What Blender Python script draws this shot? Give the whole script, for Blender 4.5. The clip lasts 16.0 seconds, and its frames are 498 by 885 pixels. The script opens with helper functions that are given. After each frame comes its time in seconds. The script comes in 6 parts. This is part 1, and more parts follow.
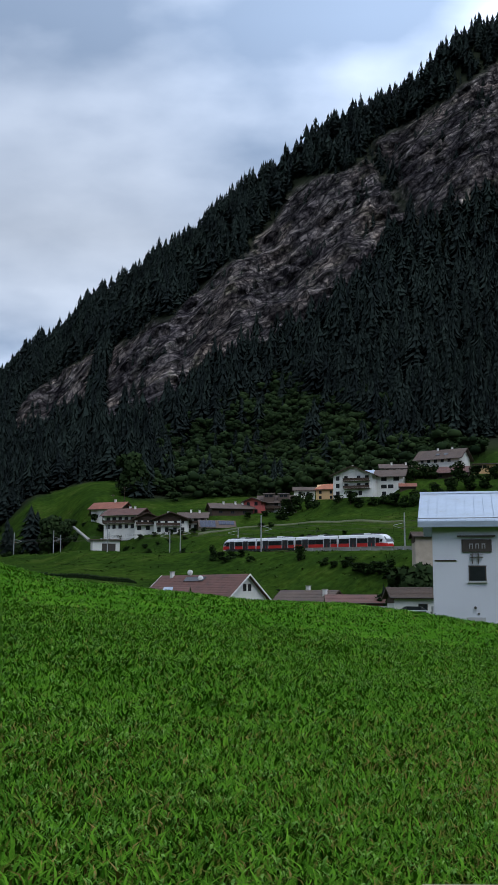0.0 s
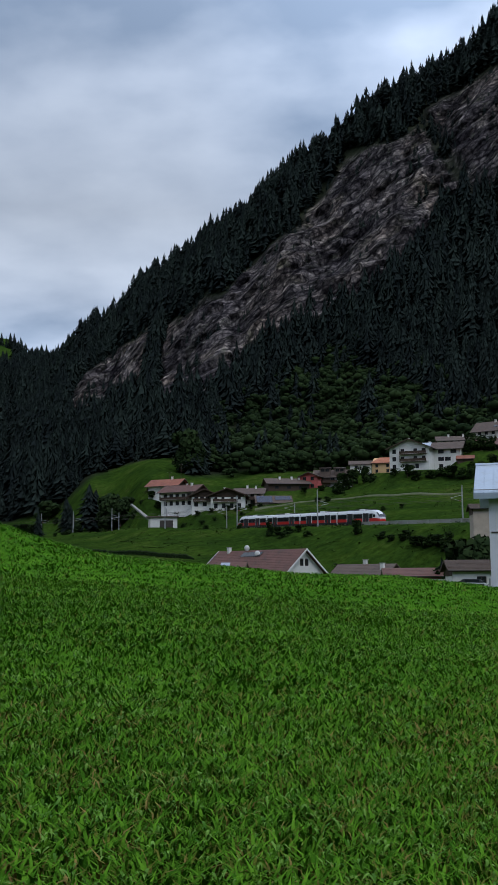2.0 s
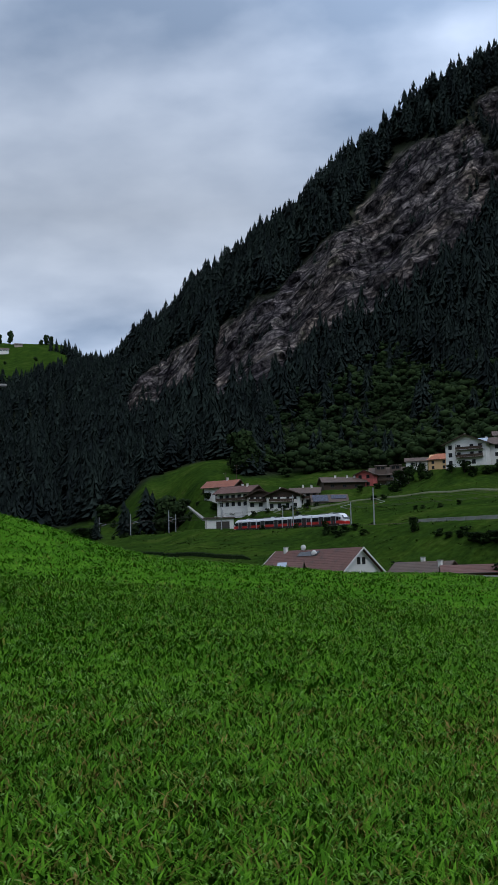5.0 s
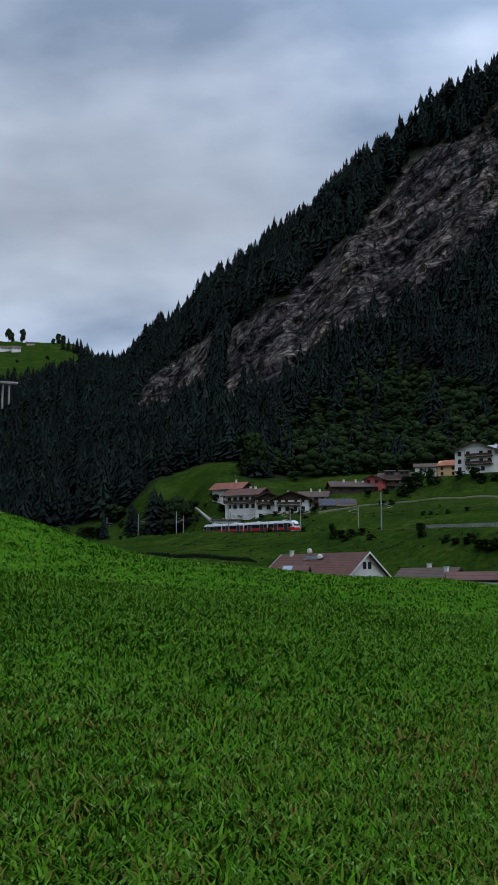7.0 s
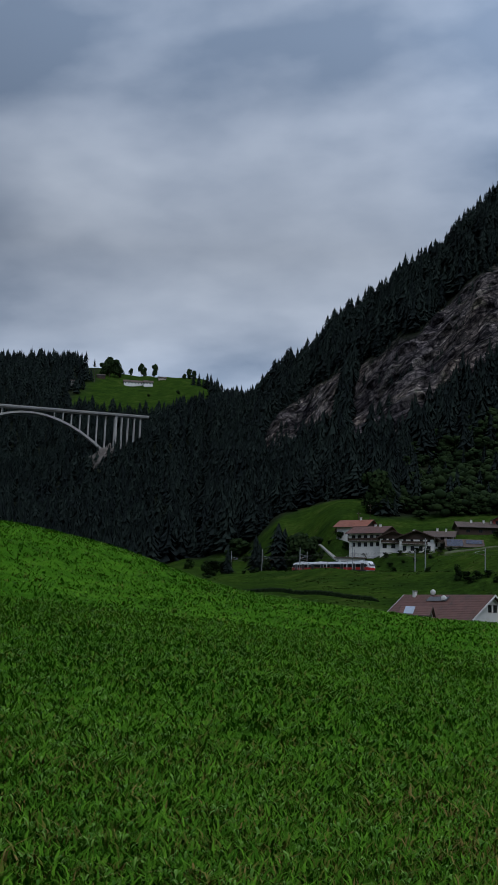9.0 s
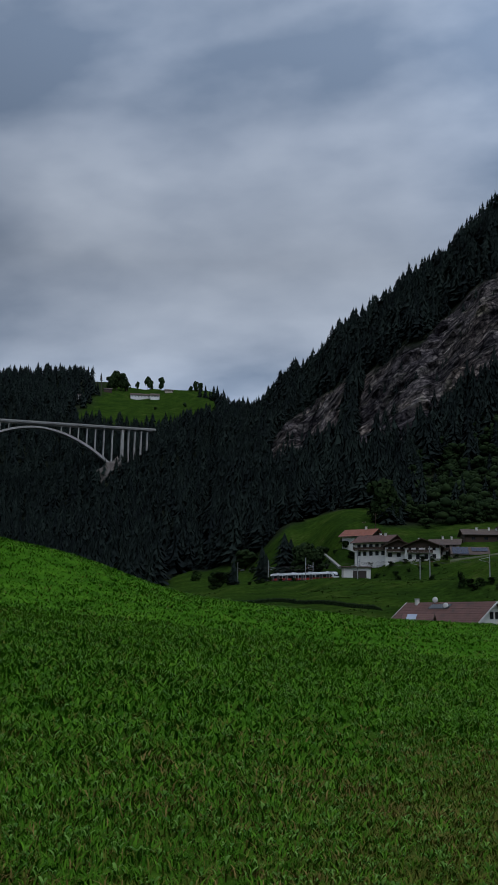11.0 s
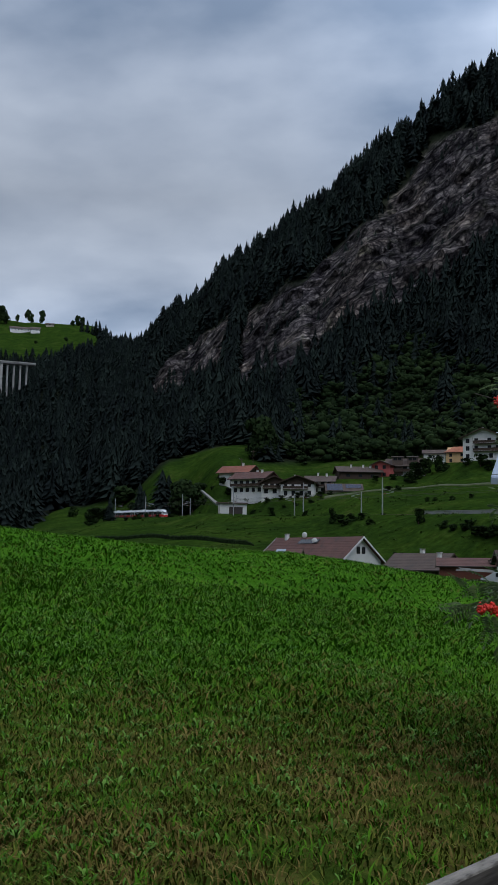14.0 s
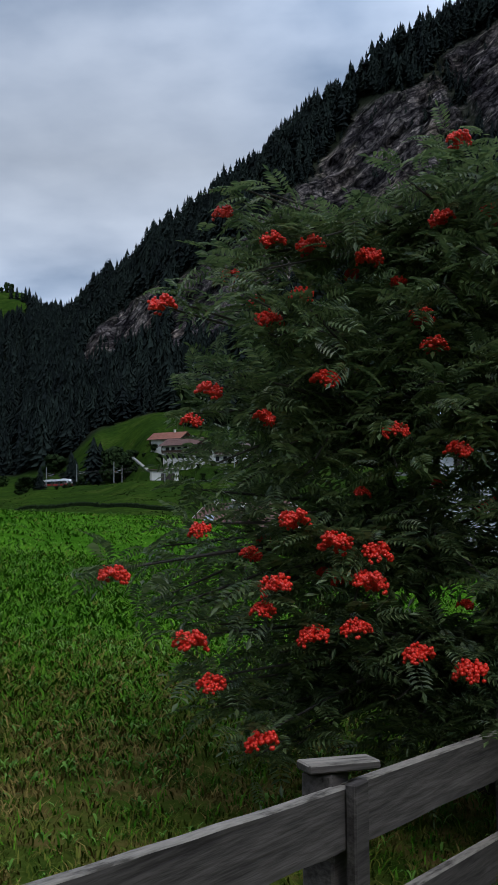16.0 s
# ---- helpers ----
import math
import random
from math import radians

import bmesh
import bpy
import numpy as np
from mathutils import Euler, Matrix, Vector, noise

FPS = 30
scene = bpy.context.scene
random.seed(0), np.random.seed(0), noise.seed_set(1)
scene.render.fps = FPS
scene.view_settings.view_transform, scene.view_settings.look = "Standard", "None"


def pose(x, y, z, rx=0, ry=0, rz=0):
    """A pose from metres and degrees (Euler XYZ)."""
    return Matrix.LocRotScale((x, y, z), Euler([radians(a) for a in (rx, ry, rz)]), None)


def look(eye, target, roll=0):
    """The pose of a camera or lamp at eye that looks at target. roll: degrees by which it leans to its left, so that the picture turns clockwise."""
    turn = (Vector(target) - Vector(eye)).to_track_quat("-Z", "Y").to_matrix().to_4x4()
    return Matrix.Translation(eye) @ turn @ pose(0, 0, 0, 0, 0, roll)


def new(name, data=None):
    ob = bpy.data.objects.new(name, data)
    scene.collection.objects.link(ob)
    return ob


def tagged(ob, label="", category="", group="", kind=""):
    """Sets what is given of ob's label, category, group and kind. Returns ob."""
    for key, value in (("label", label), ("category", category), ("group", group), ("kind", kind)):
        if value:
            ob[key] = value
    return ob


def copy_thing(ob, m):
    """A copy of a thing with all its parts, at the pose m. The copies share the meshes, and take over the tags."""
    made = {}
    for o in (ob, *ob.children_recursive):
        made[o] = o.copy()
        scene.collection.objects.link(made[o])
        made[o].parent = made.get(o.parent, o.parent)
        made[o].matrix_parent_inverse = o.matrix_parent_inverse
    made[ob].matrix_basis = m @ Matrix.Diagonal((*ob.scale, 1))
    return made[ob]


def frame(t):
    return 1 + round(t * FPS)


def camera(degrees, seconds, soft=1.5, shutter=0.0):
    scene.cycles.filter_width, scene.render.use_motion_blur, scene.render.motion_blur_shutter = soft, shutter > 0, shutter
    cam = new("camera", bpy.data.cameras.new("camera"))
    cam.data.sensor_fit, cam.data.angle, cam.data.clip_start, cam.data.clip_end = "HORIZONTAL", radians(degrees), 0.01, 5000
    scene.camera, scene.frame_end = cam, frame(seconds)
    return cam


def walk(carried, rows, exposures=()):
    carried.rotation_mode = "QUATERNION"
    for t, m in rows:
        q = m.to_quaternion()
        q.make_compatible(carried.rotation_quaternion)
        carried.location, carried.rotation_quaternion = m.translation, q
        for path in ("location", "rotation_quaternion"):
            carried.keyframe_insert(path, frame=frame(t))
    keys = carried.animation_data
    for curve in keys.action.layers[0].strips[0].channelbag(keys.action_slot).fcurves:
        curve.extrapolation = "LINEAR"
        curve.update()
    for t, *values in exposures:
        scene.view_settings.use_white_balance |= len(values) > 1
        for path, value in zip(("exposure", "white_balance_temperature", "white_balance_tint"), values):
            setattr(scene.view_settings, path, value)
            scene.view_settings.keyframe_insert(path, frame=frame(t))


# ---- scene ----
cam = camera(26.13, 16.0, soft=0.9)


def aim(x, y, z, yaw, pitch, roll):
    """The camera's pose: yaw to the right of north, pitch up, roll, in degrees."""
    eye = Vector((x, y, z))
    a, p = radians(yaw), radians(pitch)
    way = Vector((math.sin(a) * math.cos(p), math.cos(a) * math.cos(p), math.sin(p)))
    return look(eye, eye + way, roll)


PATH = [
    (0.0, aim(0.000, -0.000, 1.582, 0.000, 8.500, 0.200)),
    (0.5, aim(0.116, 0.101, 1.566, -0.138, 8.802, -0.250)),
    (1.0, aim(0.213, 0.234, 1.558, -2.501, 8.539, -0.139)),
    (1.5, aim(0.262, 0.362, 1.551, -3.150, 6.719, -0.210)),
    (2.0, aim(0.289, 0.421, 1.552, -3.019, 7.200, -0.469)),
    (2.5, aim(0.316, 0.427, 1.548, -3.144, 7.165, -0.717)),
    (3.0, aim(0.393, 0.376, 1.549, -4.542, 7.339, -0.903)),
    (3.5, aim(0.458, 0.339, 1.556, -5.464, 7.474, -0.923)),
    (6.0, aim(0.682, 0.455, 1.558, -6.028, 7.110, -1.510)),
    (6.5, aim(0.826, 0.536, 1.539, -7.020, 7.547, -0.310)),
    (7.0, aim(0.929, 0.645, 1.525, -6.522, 7.392, -0.274)),
    (7.5, aim(1.042, 0.768, 1.550, -4.834, 7.761, 1.011)),
    (8.0, aim(1.224, 0.880, 1.538, -8.063, 8.198, 1.516)),
    (8.5, aim(1.430, 0.991, 1.541, -10.236, 8.735, 1.588)),
    (9.0, aim(1.707, 1.094, 1.561, -13.426, 9.234, 1.853)),
    (9.2, aim(1.860, 1.116, 1.550, -14.326, 9.337, 1.430)),
    (11.5, aim(4.095, 1.104, 1.292, -13.545, 9.907, 0.642)),
    (12.0, aim(4.412, 1.496, 1.256, -12.090, 6.349, 0.703)),
    (12.5, aim(4.792, 1.982, 1.233, -9.051, 5.034, 2.455)),
    (13.0, aim(5.138, 2.363, 1.224, -7.637, 5.801, 2.212)),
    (13.5, aim(5.489, 2.764, 1.204, -7.583, 6.513, 1.041)),
    (14.0, aim(5.868, 3.108, 1.187, -7.606, 6.576, 0.754)),
    (14.5, aim(6.258, 3.488, 1.174, -6.700, 6.396, 0.337)),
    (15.0, aim(6.624, 3.902, 1.166, -3.881, 3.310, 0.160)),
    (15.5, aim(6.920, 4.285, 1.161, -3.949, 3.984, 0.072)),
    (16.0, aim(7.240, 4.691, 1.142, -4.129, 4.780, -0.425)),
]
EXPOSURES = [(0.0, 0.43), (0.5, 0.34), (1.5, 0.28), (3.5, 0.22), (7.0, 0.08), (9.0, -0.20), (11.5, -0.34), (12.0, -0.38), (12.5, -0.18), (14.5, -0.03), (16.0, 0.2)]
walk(cam, PATH, EXPOSURES)

# ---- world, sun ----
world = bpy.data.worlds.new("world")
scene.world = world
world.use_nodes = True
SUN_EL, SUN_AZ = 52.0, 150.0


def build_world():
    nt = world.node_tree
    nt.nodes.clear()
    N, L = nt.nodes.new, nt.links.new
    out, bg = N("ShaderNodeOutputWorld"), N("ShaderNodeBackground")
    sky = N("ShaderNodeTexSky")
    sky.sky_type, sky.sun_disc = "NISHITA", False
    sky.sun_elevation, sky.sun_rotation = radians(SUN_EL), radians(SUN_AZ)
    tc, sep = N("ShaderNodeTexCoord"), N("ShaderNodeSeparateXYZ")
    L(tc.outputs["Generated"], sep.inputs[0])
    # cloud layer seen from below: direction projected onto a ceiling
    zc = N("ShaderNodeMath"); zc.operation = "MAXIMUM"; zc.inputs[1].default_value = 0.0
    za = N("ShaderNodeMath"); za.operation = "ADD"; za.inputs[1].default_value = 0.35
    L(sep.outputs[2], zc.inputs[0]); L(zc.outputs[0], za.inputs[0])
    div = N("ShaderNodeVectorMath"); div.operation = "DIVIDE"
    comb = N("ShaderNodeCombineXYZ")
    for i in range(3):
        L(za.outputs[0], comb.inputs[i])
    L(tc.outputs["Generated"], div.inputs[0]); L(comb.outputs[0], div.inputs[1])
    mp = N("ShaderNodeMapping")
    mp.inputs["Location"].default_value = (0.9, 2.35, 0.3)
    mp.inputs["Scale"].default_value = (1.0, 1.25, 1.3)
    L(div.outputs[0], mp.inputs[0])
    n1, n2 = N("ShaderNodeTexNoise"), N("ShaderNodeTexNoise")
    n1.inputs["Scale"].default_value, n1.inputs["Detail"].default_value, n1.inputs["Roughness"].default_value = 1.5, 4.0, 0.45
    n2.inputs["Scale"].default_value, n2.inputs["Detail"].default_value, n2.inputs["Roughness"].default_value = 4.5, 5.0, 0.5
    n1.inputs["Distortion"].default_value = 0.5
    L(mp.outputs[0], n1.inputs["Vector"]); L(mp.outputs[0], n2.inputs["Vector"])
    mix = N("ShaderNodeMix"); mix.data_type = "FLOAT"; mix.inputs["Factor"].default_value = 0.24
    L(n1.outputs["Fac"], mix.inputs["A"]); L(n2.outputs["Fac"], mix.inputs["B"])
    ramp = N("ShaderNodeValToRGB")
    el = ramp.color_ramp.elements
    el[0].position, el[0].color = 0.405, (0.235, 0.315, 0.455, 1)
    el[1].position, el[1].color = 0.61, (0.74, 0.84, 1.01, 1)
    e = el.new(0.5); e.color = (0.48, 0.57, 0.73, 1)
    L(mix.outputs["Result"], ramp.inputs[0])
    # the overcast is brighter overhead and where it thins near the skyline
    up = N("ShaderNodeValToRGB")
    ue = up.color_ramp.elements
    ue[0].position, ue[0].color = 0.0, (0.62,) * 3 + (1,)
    ue[1].position, ue[1].color = 0.62, (0.97,) * 3 + (1,)
    for q, val in ((0.14, 1.02), (0.205, 1.05), (0.255, 0.72), (0.33, 0.53), (0.42, 0.73), (0.50, 0.91)):
        ee = ue.new(q)
        ee.color = (val,) * 3 + (1,)
    L(sep.outputs[2], up.inputs[0])
    mul = N("ShaderNodeMix"); mul.data_type, mul.blend_type = "RGBA", "MULTIPLY"; mul.inputs["Factor"].default_value = 1.0
    L(ramp.outputs[0], mul.inputs["A"]); L(up.outputs[0], mul.inputs["B"])
    # a little of the blue sky shines through the cloud
    sk = N("ShaderNodeMix"); sk.data_type, sk.blend_type = "RGBA", "MIX"; sk.inputs["Factor"].default_value = 0.04
    sm = N("ShaderNodeMix"); sm.data_type, sm.blend_type = "RGBA", "MULTIPLY"; sm.inputs["Factor"].default_value = 1.0
    sm.inputs["B"].default_value = (0.1, 0.1, 0.1, 1)
    L(sky.outputs[0], sm.inputs["A"])
    L(mul.outputs["Result"], sk.inputs["A"]); L(sm.outputs["Result"], sk.inputs["B"])
    # the cover is thinner towards the east
    side, sx = N("ShaderNodeValToRGB"), N("ShaderNodeMath")
    sx.operation = "ADD"
    sx.inputs[1].default_value = 0.5
    L(sep.outputs[0], sx.inputs[0])
    L(sx.outputs[0], side.inputs[0])
    se = side.color_ramp.elements
    se[0].position, se[0].color = 0.0, (0.92,) * 3 + (1,)
    se[1].position, se[1].color = 0.80, (1.85,) * 3 + (1,)
    for q, val in ((0.1, 0.98), (0.2, 1.06), (0.3, 1.07), (0.4, 1.17), (0.5, 1.44), (0.6, 1.68)):
        se.new(q).color = (val,) * 3 + (1,)
    sd = N("ShaderNodeMix"); sd.data_type, sd.blend_type = "RGBA", "MULTIPLY"; sd.inputs["Factor"].default_value = 1.0
    L(sk.outputs["Result"], sd.inputs["A"]); L(side.outputs[0], sd.inputs["B"])
    L(sd.outputs["Result"], bg.inputs[0]); bg.inputs[1].default_value = 1.0
    L(bg.outputs[0], out.inputs[0])


build_world()
sun = new("sun", bpy.data.lights.new("sun", "SUN"))
sun.data.energy, sun.data.angle, sun.data.color = 0.5, radians(25), (1.0, 0.97, 0.93)
_a, _e = radians(SUN_AZ), radians(SUN_EL)
sun.matrix_world = look((0, 0, 0), (-math.sin(_a) * math.cos(_e), -math.cos(_a) * math.cos(_e), -math.sin(_e)))


# ---- materials ----
def nodes(name):
    m = bpy.data.materials.new(name)
    m.use_nodes = True
    return m, m.node_tree.nodes, m.node_tree.links, m.node_tree.nodes["Principled BSDF"]


def paint(name, color, rough=0.7, metal=0.0, vary=0.25, scale=3.0, fine=40.0, bump=0.15, dirt=None, stretch=(1, 1, 1), rand=0.0, spec=0.4, tight=0.2):
    """A surface with two scales of variation, fine relief, and stains of another colour."""
    m, n, l, b = nodes(name)
    tc = n.new("ShaderNodeTexCoord")
    mp = n.new("ShaderNodeMapping")
    mp.inputs["Scale"].default_value = stretch
    l.new(tc.outputs["Object"], mp.inputs[0])
    a, c = n.new("ShaderNodeTexNoise"), n.new("ShaderNodeTexNoise")
    a.inputs["Scale"].default_value, a.inputs["Detail"].default_value = scale, 4
    c.inputs["Scale"].default_value, c.inputs["Detail"].default_value = fine, 3
    l.new(mp.outputs[0], a.inputs["Vector"])
    l.new(mp.outputs[0], c.inputs["Vector"])
    ramp = n.new("ShaderNodeValToRGB")
    lo, hi = [max(0, v * (1 - vary)) for v in color], [min(1, v * (1 + vary)) for v in color]
    ramp.color_ramp.elements[0].position, ramp.color_ramp.elements[1].position = 0.5 - tight, 0.5 + tight
    ramp.color_ramp.elements[0].color, ramp.color_ramp.elements[1].color = (*(dirt or lo), 1), (*hi, 1)
    if dirt:
        e = ramp.color_ramp.elements.new(0.5 - tight * 0.25)
        e.color = (*color, 1)
    mix = n.new("ShaderNodeMix")
    mix.data_type = "FLOAT"
    mix.inputs["Factor"].default_value = 0.4
    l.new(a.outputs["Fac"], mix.inputs["A"])
    l.new(c.outputs["Fac"], mix.inputs["B"])
    l.new(mix.outputs["Result"], ramp.inputs[0])
    col = ramp.outputs[0]
    if rand:
        info, hs, mr = n.new("ShaderNodeObjectInfo"), n.new("ShaderNodeHueSaturation"), n.new("ShaderNodeMapRange")
        mr.inputs["To Min"].default_value, mr.inputs["To Max"].default_value = 1 - rand, 1 + rand
        l.new(info.outputs["Random"], mr.inputs[0])
        l.new(mr.outputs[0], hs.inputs["Value"])
        l.new(col, hs.inputs["Color"])
        col = hs.outputs[0]
    l.new(col, b.inputs["Base Color"])
    b.inputs["Roughness"].default_value, b.inputs["Metallic"].default_value = rough, metal
    b.inputs["Specular IOR Level"].default_value = spec
    if bump:
        bp = n.new("ShaderNodeBump")
        bp.inputs["Strength"].default_value = bump
        bp.inputs["Distance"].default_value = 0.02
        l.new(c.outputs["Fac"], bp.inputs["Height"])
        l.new(bp.outputs[0], b.inputs["Normal"])
    return m


def leafy(name, lo, hi, rough=0.55, big=0.08, spec=0.3, island=0.5, mottle=0.0):
    """Foliage: colour differs from piece to piece and in large patches."""
    m, n, l, b = nodes(name)
    geo, tc = n.new("ShaderNodeNewGeometry"), n.new("ShaderNodeTexCoord")
    nz = n.new("ShaderNodeTexNoise")
    nz.inputs["Scale"].default_value, nz.inputs["Detail"].default_value = big, 4
    l.new(tc.outputs["Object"], nz.inputs["Vector"])
    mix = n.new("ShaderNodeMix")
    mix.data_type = "FLOAT"
    mix.inputs["Factor"].default_value = island
    l.new(nz.outputs["Fac"], mix.inputs["A"])
    l.new(geo.outputs["Random Per Island"], mix.inputs["B"])
    ramp = n.new("ShaderNodeValToRGB")
    ramp.color_ramp.elements[0].position, ramp.color_ramp.elements[1].position = 0.25, 0.75
    ramp.color_ramp.elements[0].color, ramp.color_ramp.elements[1].color = (*lo, 1), (*hi, 1)
    l.new(mix.outputs["Result"], ramp.inputs[0])
    col = ramp.outputs[0]
    if mottle:
        fz, fr, fm = n.new("ShaderNodeTexNoise"), n.new("ShaderNodeValToRGB"), n.new("ShaderNodeMix")
        fz.inputs["Scale"].default_value, fz.inputs["Detail"].default_value, fz.inputs["Roughness"].default_value = mottle, 5, 0.7
        l.new(tc.outputs["Object"], fz.inputs["Vector"])
        fr.color_ramp.elements[0].position, fr.color_ramp.elements[1].position = 0.38, 0.62
        fr.color_ramp.elements[0].color, fr.color_ramp.elements[1].color = (0.25, 0.25, 0.25, 1), (1.7, 1.7, 1.6, 1)
        fm.data_type, fm.blend_type = "RGBA", "MULTIPLY"
        fm.inputs["Factor"].default_value = 1.0
        l.new(fz.outputs["Fac"], fr.inputs[0])
        l.new(col, fm.inputs["A"])
        l.new(fr.outputs[0], fm.inputs["B"])
        col = fm.outputs["Result"]
    l.new(col, b.inputs["Base Color"])
    b.inputs["Roughness"].default_value = rough
    b.inputs["Specular IOR Level"].default_value = spec
    return m


def ground_material():
    """Meadow, forest floor and rock on one sheet, chosen by what covers the land there."""
    m, n, l, b = nodes("ground")
    tc = n.new("ShaderNodeTexCoord")
    att = n.new("ShaderNodeAttribute")
    att.attribute_name = "cover"
    sep = n.new("ShaderNodeSeparateColor")
    l.new(att.outputs["Color"], sep.inputs[0])

    def noise_ramp(scale, detail, stops, stretch=None, rough=0.6, dist=0.0):
        t = n.new("ShaderNodeTexNoise")
        t.inputs["Scale"].default_value, t.inputs["Detail"].default_value, t.inputs["Roughness"].default_value = scale, detail, rough
        t.inputs["Distortion"].default_value = dist
        if stretch:
            mp = n.new("ShaderNodeMapping")
            mp.vector_type = "TEXTURE"
            mp.inputs["Rotation"].default_value, mp.inputs["Scale"].default_value = stretch
            l.new(tc.outputs["Object"], mp.inputs[0])
            l.new(mp.outputs[0], t.inputs["Vector"])
        else:
            l.new(tc.outputs["Object"], t.inputs["Vector"])
        r = n.new("ShaderNodeValToRGB")
        r.color_ramp.elements[0].position, r.color_ramp.elements[0].color = stops[0][0], (*stops[0][1], 1)
        r.color_ramp.elements[1].position, r.color_ramp.elements[1].color = stops[-1][0], (*stops[-1][1], 1)
        for p, c in stops[1:-1]:
            e = r.color_ramp.elements.new(p)
            e.color = (*c, 1)
        l.new(t.outputs["Fac"], r.inputs[0])
        return r.outputs[0], t.outputs["Fac"]

    def mixed(fac, a, c, mode="MIX"):
        x = n.new("ShaderNodeMix")
        x.data_type, x.blend_type = "RGBA", mode
        if isinstance(fac, float):
            x.inputs["Factor"].default_value = fac
        else:
            l.new(fac, x.inputs["Factor"])
        l.new(a, x.inputs["A"])
        l.new(c, x.inputs["B"])
        return x.outputs["Result"]

    meadow, _ = noise_ramp(0.05, 10, [(0.32, (0.014, 0.028, 0.007)), (0.47, (0.025, 0.053, 0.009)), (0.56, (0.036, 0.069, 0.010)), (0.68, (0.066, 0.083, 0.022))], rough=0.8)
    fine, ff = noise_ramp(0.5, 10, [(0.36, (0.35, 0.35, 0.35)), (0.64, (1.35, 1.35, 1.3))], rough=0.8)
    meadow = mixed(0.8, meadow, fine, "MULTIPLY")
    soil, _ = noise_ramp(3.5, 8, [(0.35, (0.030, 0.060, 0.008)), (0.5, (0.070, 0.095, 0.016)), (0.64, (0.150, 0.110, 0.036))])
    floor, _ = noise_ramp(0.05, 6, [(0.3, (0.014, 0.018, 0.012)), (0.7, (0.030, 0.036, 0.020))])
    rock, rf = noise_ramp(0.05, 12, [(0.36, (0.022, 0.021, 0.024)), (0.48, (0.050, 0.048, 0.050)), (0.58, (0.080, 0.077, 0.078)), (0.70, (0.19, 0.183, 0.178))],
                          ((0.0, radians(-35), 0.0), (1.3, 1.2, 0.7)), 0.8)
    crack, _ = noise_ramp(0.42, 10, [(0.36, (0.22, 0.22, 0.24)), (0.5, (0.95, 0.95, 0.95)), (0.64, (1.75, 1.7, 1.62))],
                          ((0.0, radians(-38), 0.0), (1.4, 1.2, 0.75)), 0.85)
    rock = mixed(0.9, rock, crack, "MULTIPLY")
    # blocks of differing tone
    for size, lean, stretch in ((0.055, -36, (1.6, 1.2, 0.9)), (0.15, -42, (1.4, 1.1, 0.85)), (0.33, -38, (1.3, 1.1, 0.9))):
        vb, mb, rb = n.new("ShaderNodeTexVoronoi"), n.new("ShaderNodeMapping"), n.new("ShaderNodeValToRGB")
        vb.inputs["Scale"].default_value = size
        mb.vector_type = "TEXTURE"
        mb.inputs["Rotation"].default_value, mb.inputs["Scale"].default_value = (0.0, radians(lean), 0.0), stretch
        l.new(tc.outputs["Object"], mb.inputs[0])
        l.new(mb.outputs[0], vb.inputs["Vector"])
        sb = n.new("ShaderNodeSeparateColor")
        l.new(vb.outputs["Color"], sb.inputs[0])
        rb.color_ramp.elements[0].position, rb.color_ramp.elements[1].position = 0.1, 0.95
        rb.color_ramp.elements[0].color, rb.color_ramp.elements[1].color = (0.55, 0.55, 0.58, 1), (1.7, 1.67, 1.62, 1)
        l.new(sb.outputs[0], rb.inputs[0])
        rock = mixed(0.8, rock, rb.outputs[0], "MULTIPLY")
    # bedding joints along the strata and steep joints across them
    for size, lean, share, stretch in ((0.07, -36, 0.8, (2.0, 1.2, 0.9)), (0.22, -40, 0.65, (1.5, 1.0, 0.9)), (0.10, 62, 0.6, (1.5, 1.0, 0.9))):
        vo, mp, vr = n.new("ShaderNodeTexVoronoi"), n.new("ShaderNodeMapping"), n.new("ShaderNodeValToRGB")
        vo.feature = "DISTANCE_TO_EDGE"
        vo.inputs["Scale"].default_value = size
        mp.vector_type = "TEXTURE"
        mp.inputs["Rotation"].default_value, mp.inputs["Scale"].default_value = (0.0, radians(lean), 0.0), stretch
        l.new(tc.outputs["Object"], mp.inputs[0])
        l.new(mp.outputs[0], vo.inputs["Vector"])
        vr.color_ramp.elements[0].position, vr.color_ramp.elements[1].position = 0.01, 0.12
        vr.color_ramp.elements[0].color, vr.color_ramp.elements[1].color = (0.22, 0.22, 0.25, 1), (1.35, 1.33, 1.3, 1)
        l.new(vo.outputs["Distance"], vr.inputs[0])
        rock = mixed(share, rock, vr.outputs[0], "MULTIPLY")
    # ochre and dark water stains, moss on the ledges
    stain, _ = noise_ramp(0.018, 5, [(0.36, (0.60, 0.58, 0.64)), (0.5, (0.95, 0.92, 0.92)), (0.64, (1.18, 1.06, 0.95))])
    rock = mixed(0.9, rock, stain, "MULTIPLY")
    moss, _ = noise_ramp(0.06, 8, [(0.5, (1.0, 1.0, 1.0)), (0.62, (0.30, 0.38, 0.26))], None, 0.75)
    rock = mixed(0.8, rock, moss, "MULTIPLY")
    hay, _ = noise_ramp(0.7, 8, [(0.34, (0.030, 0.098, 0.007)), (0.5, (0.052, 0.155, 0.010)), (0.66, (0.088, 0.215, 0.016))], rough=0.75)
    c = mixed(att.outputs["Alpha"], meadow, hay)
    c = mixed(sep.outputs[2], c, soil)
    c = mixed(sep.outputs[1], c, floor)
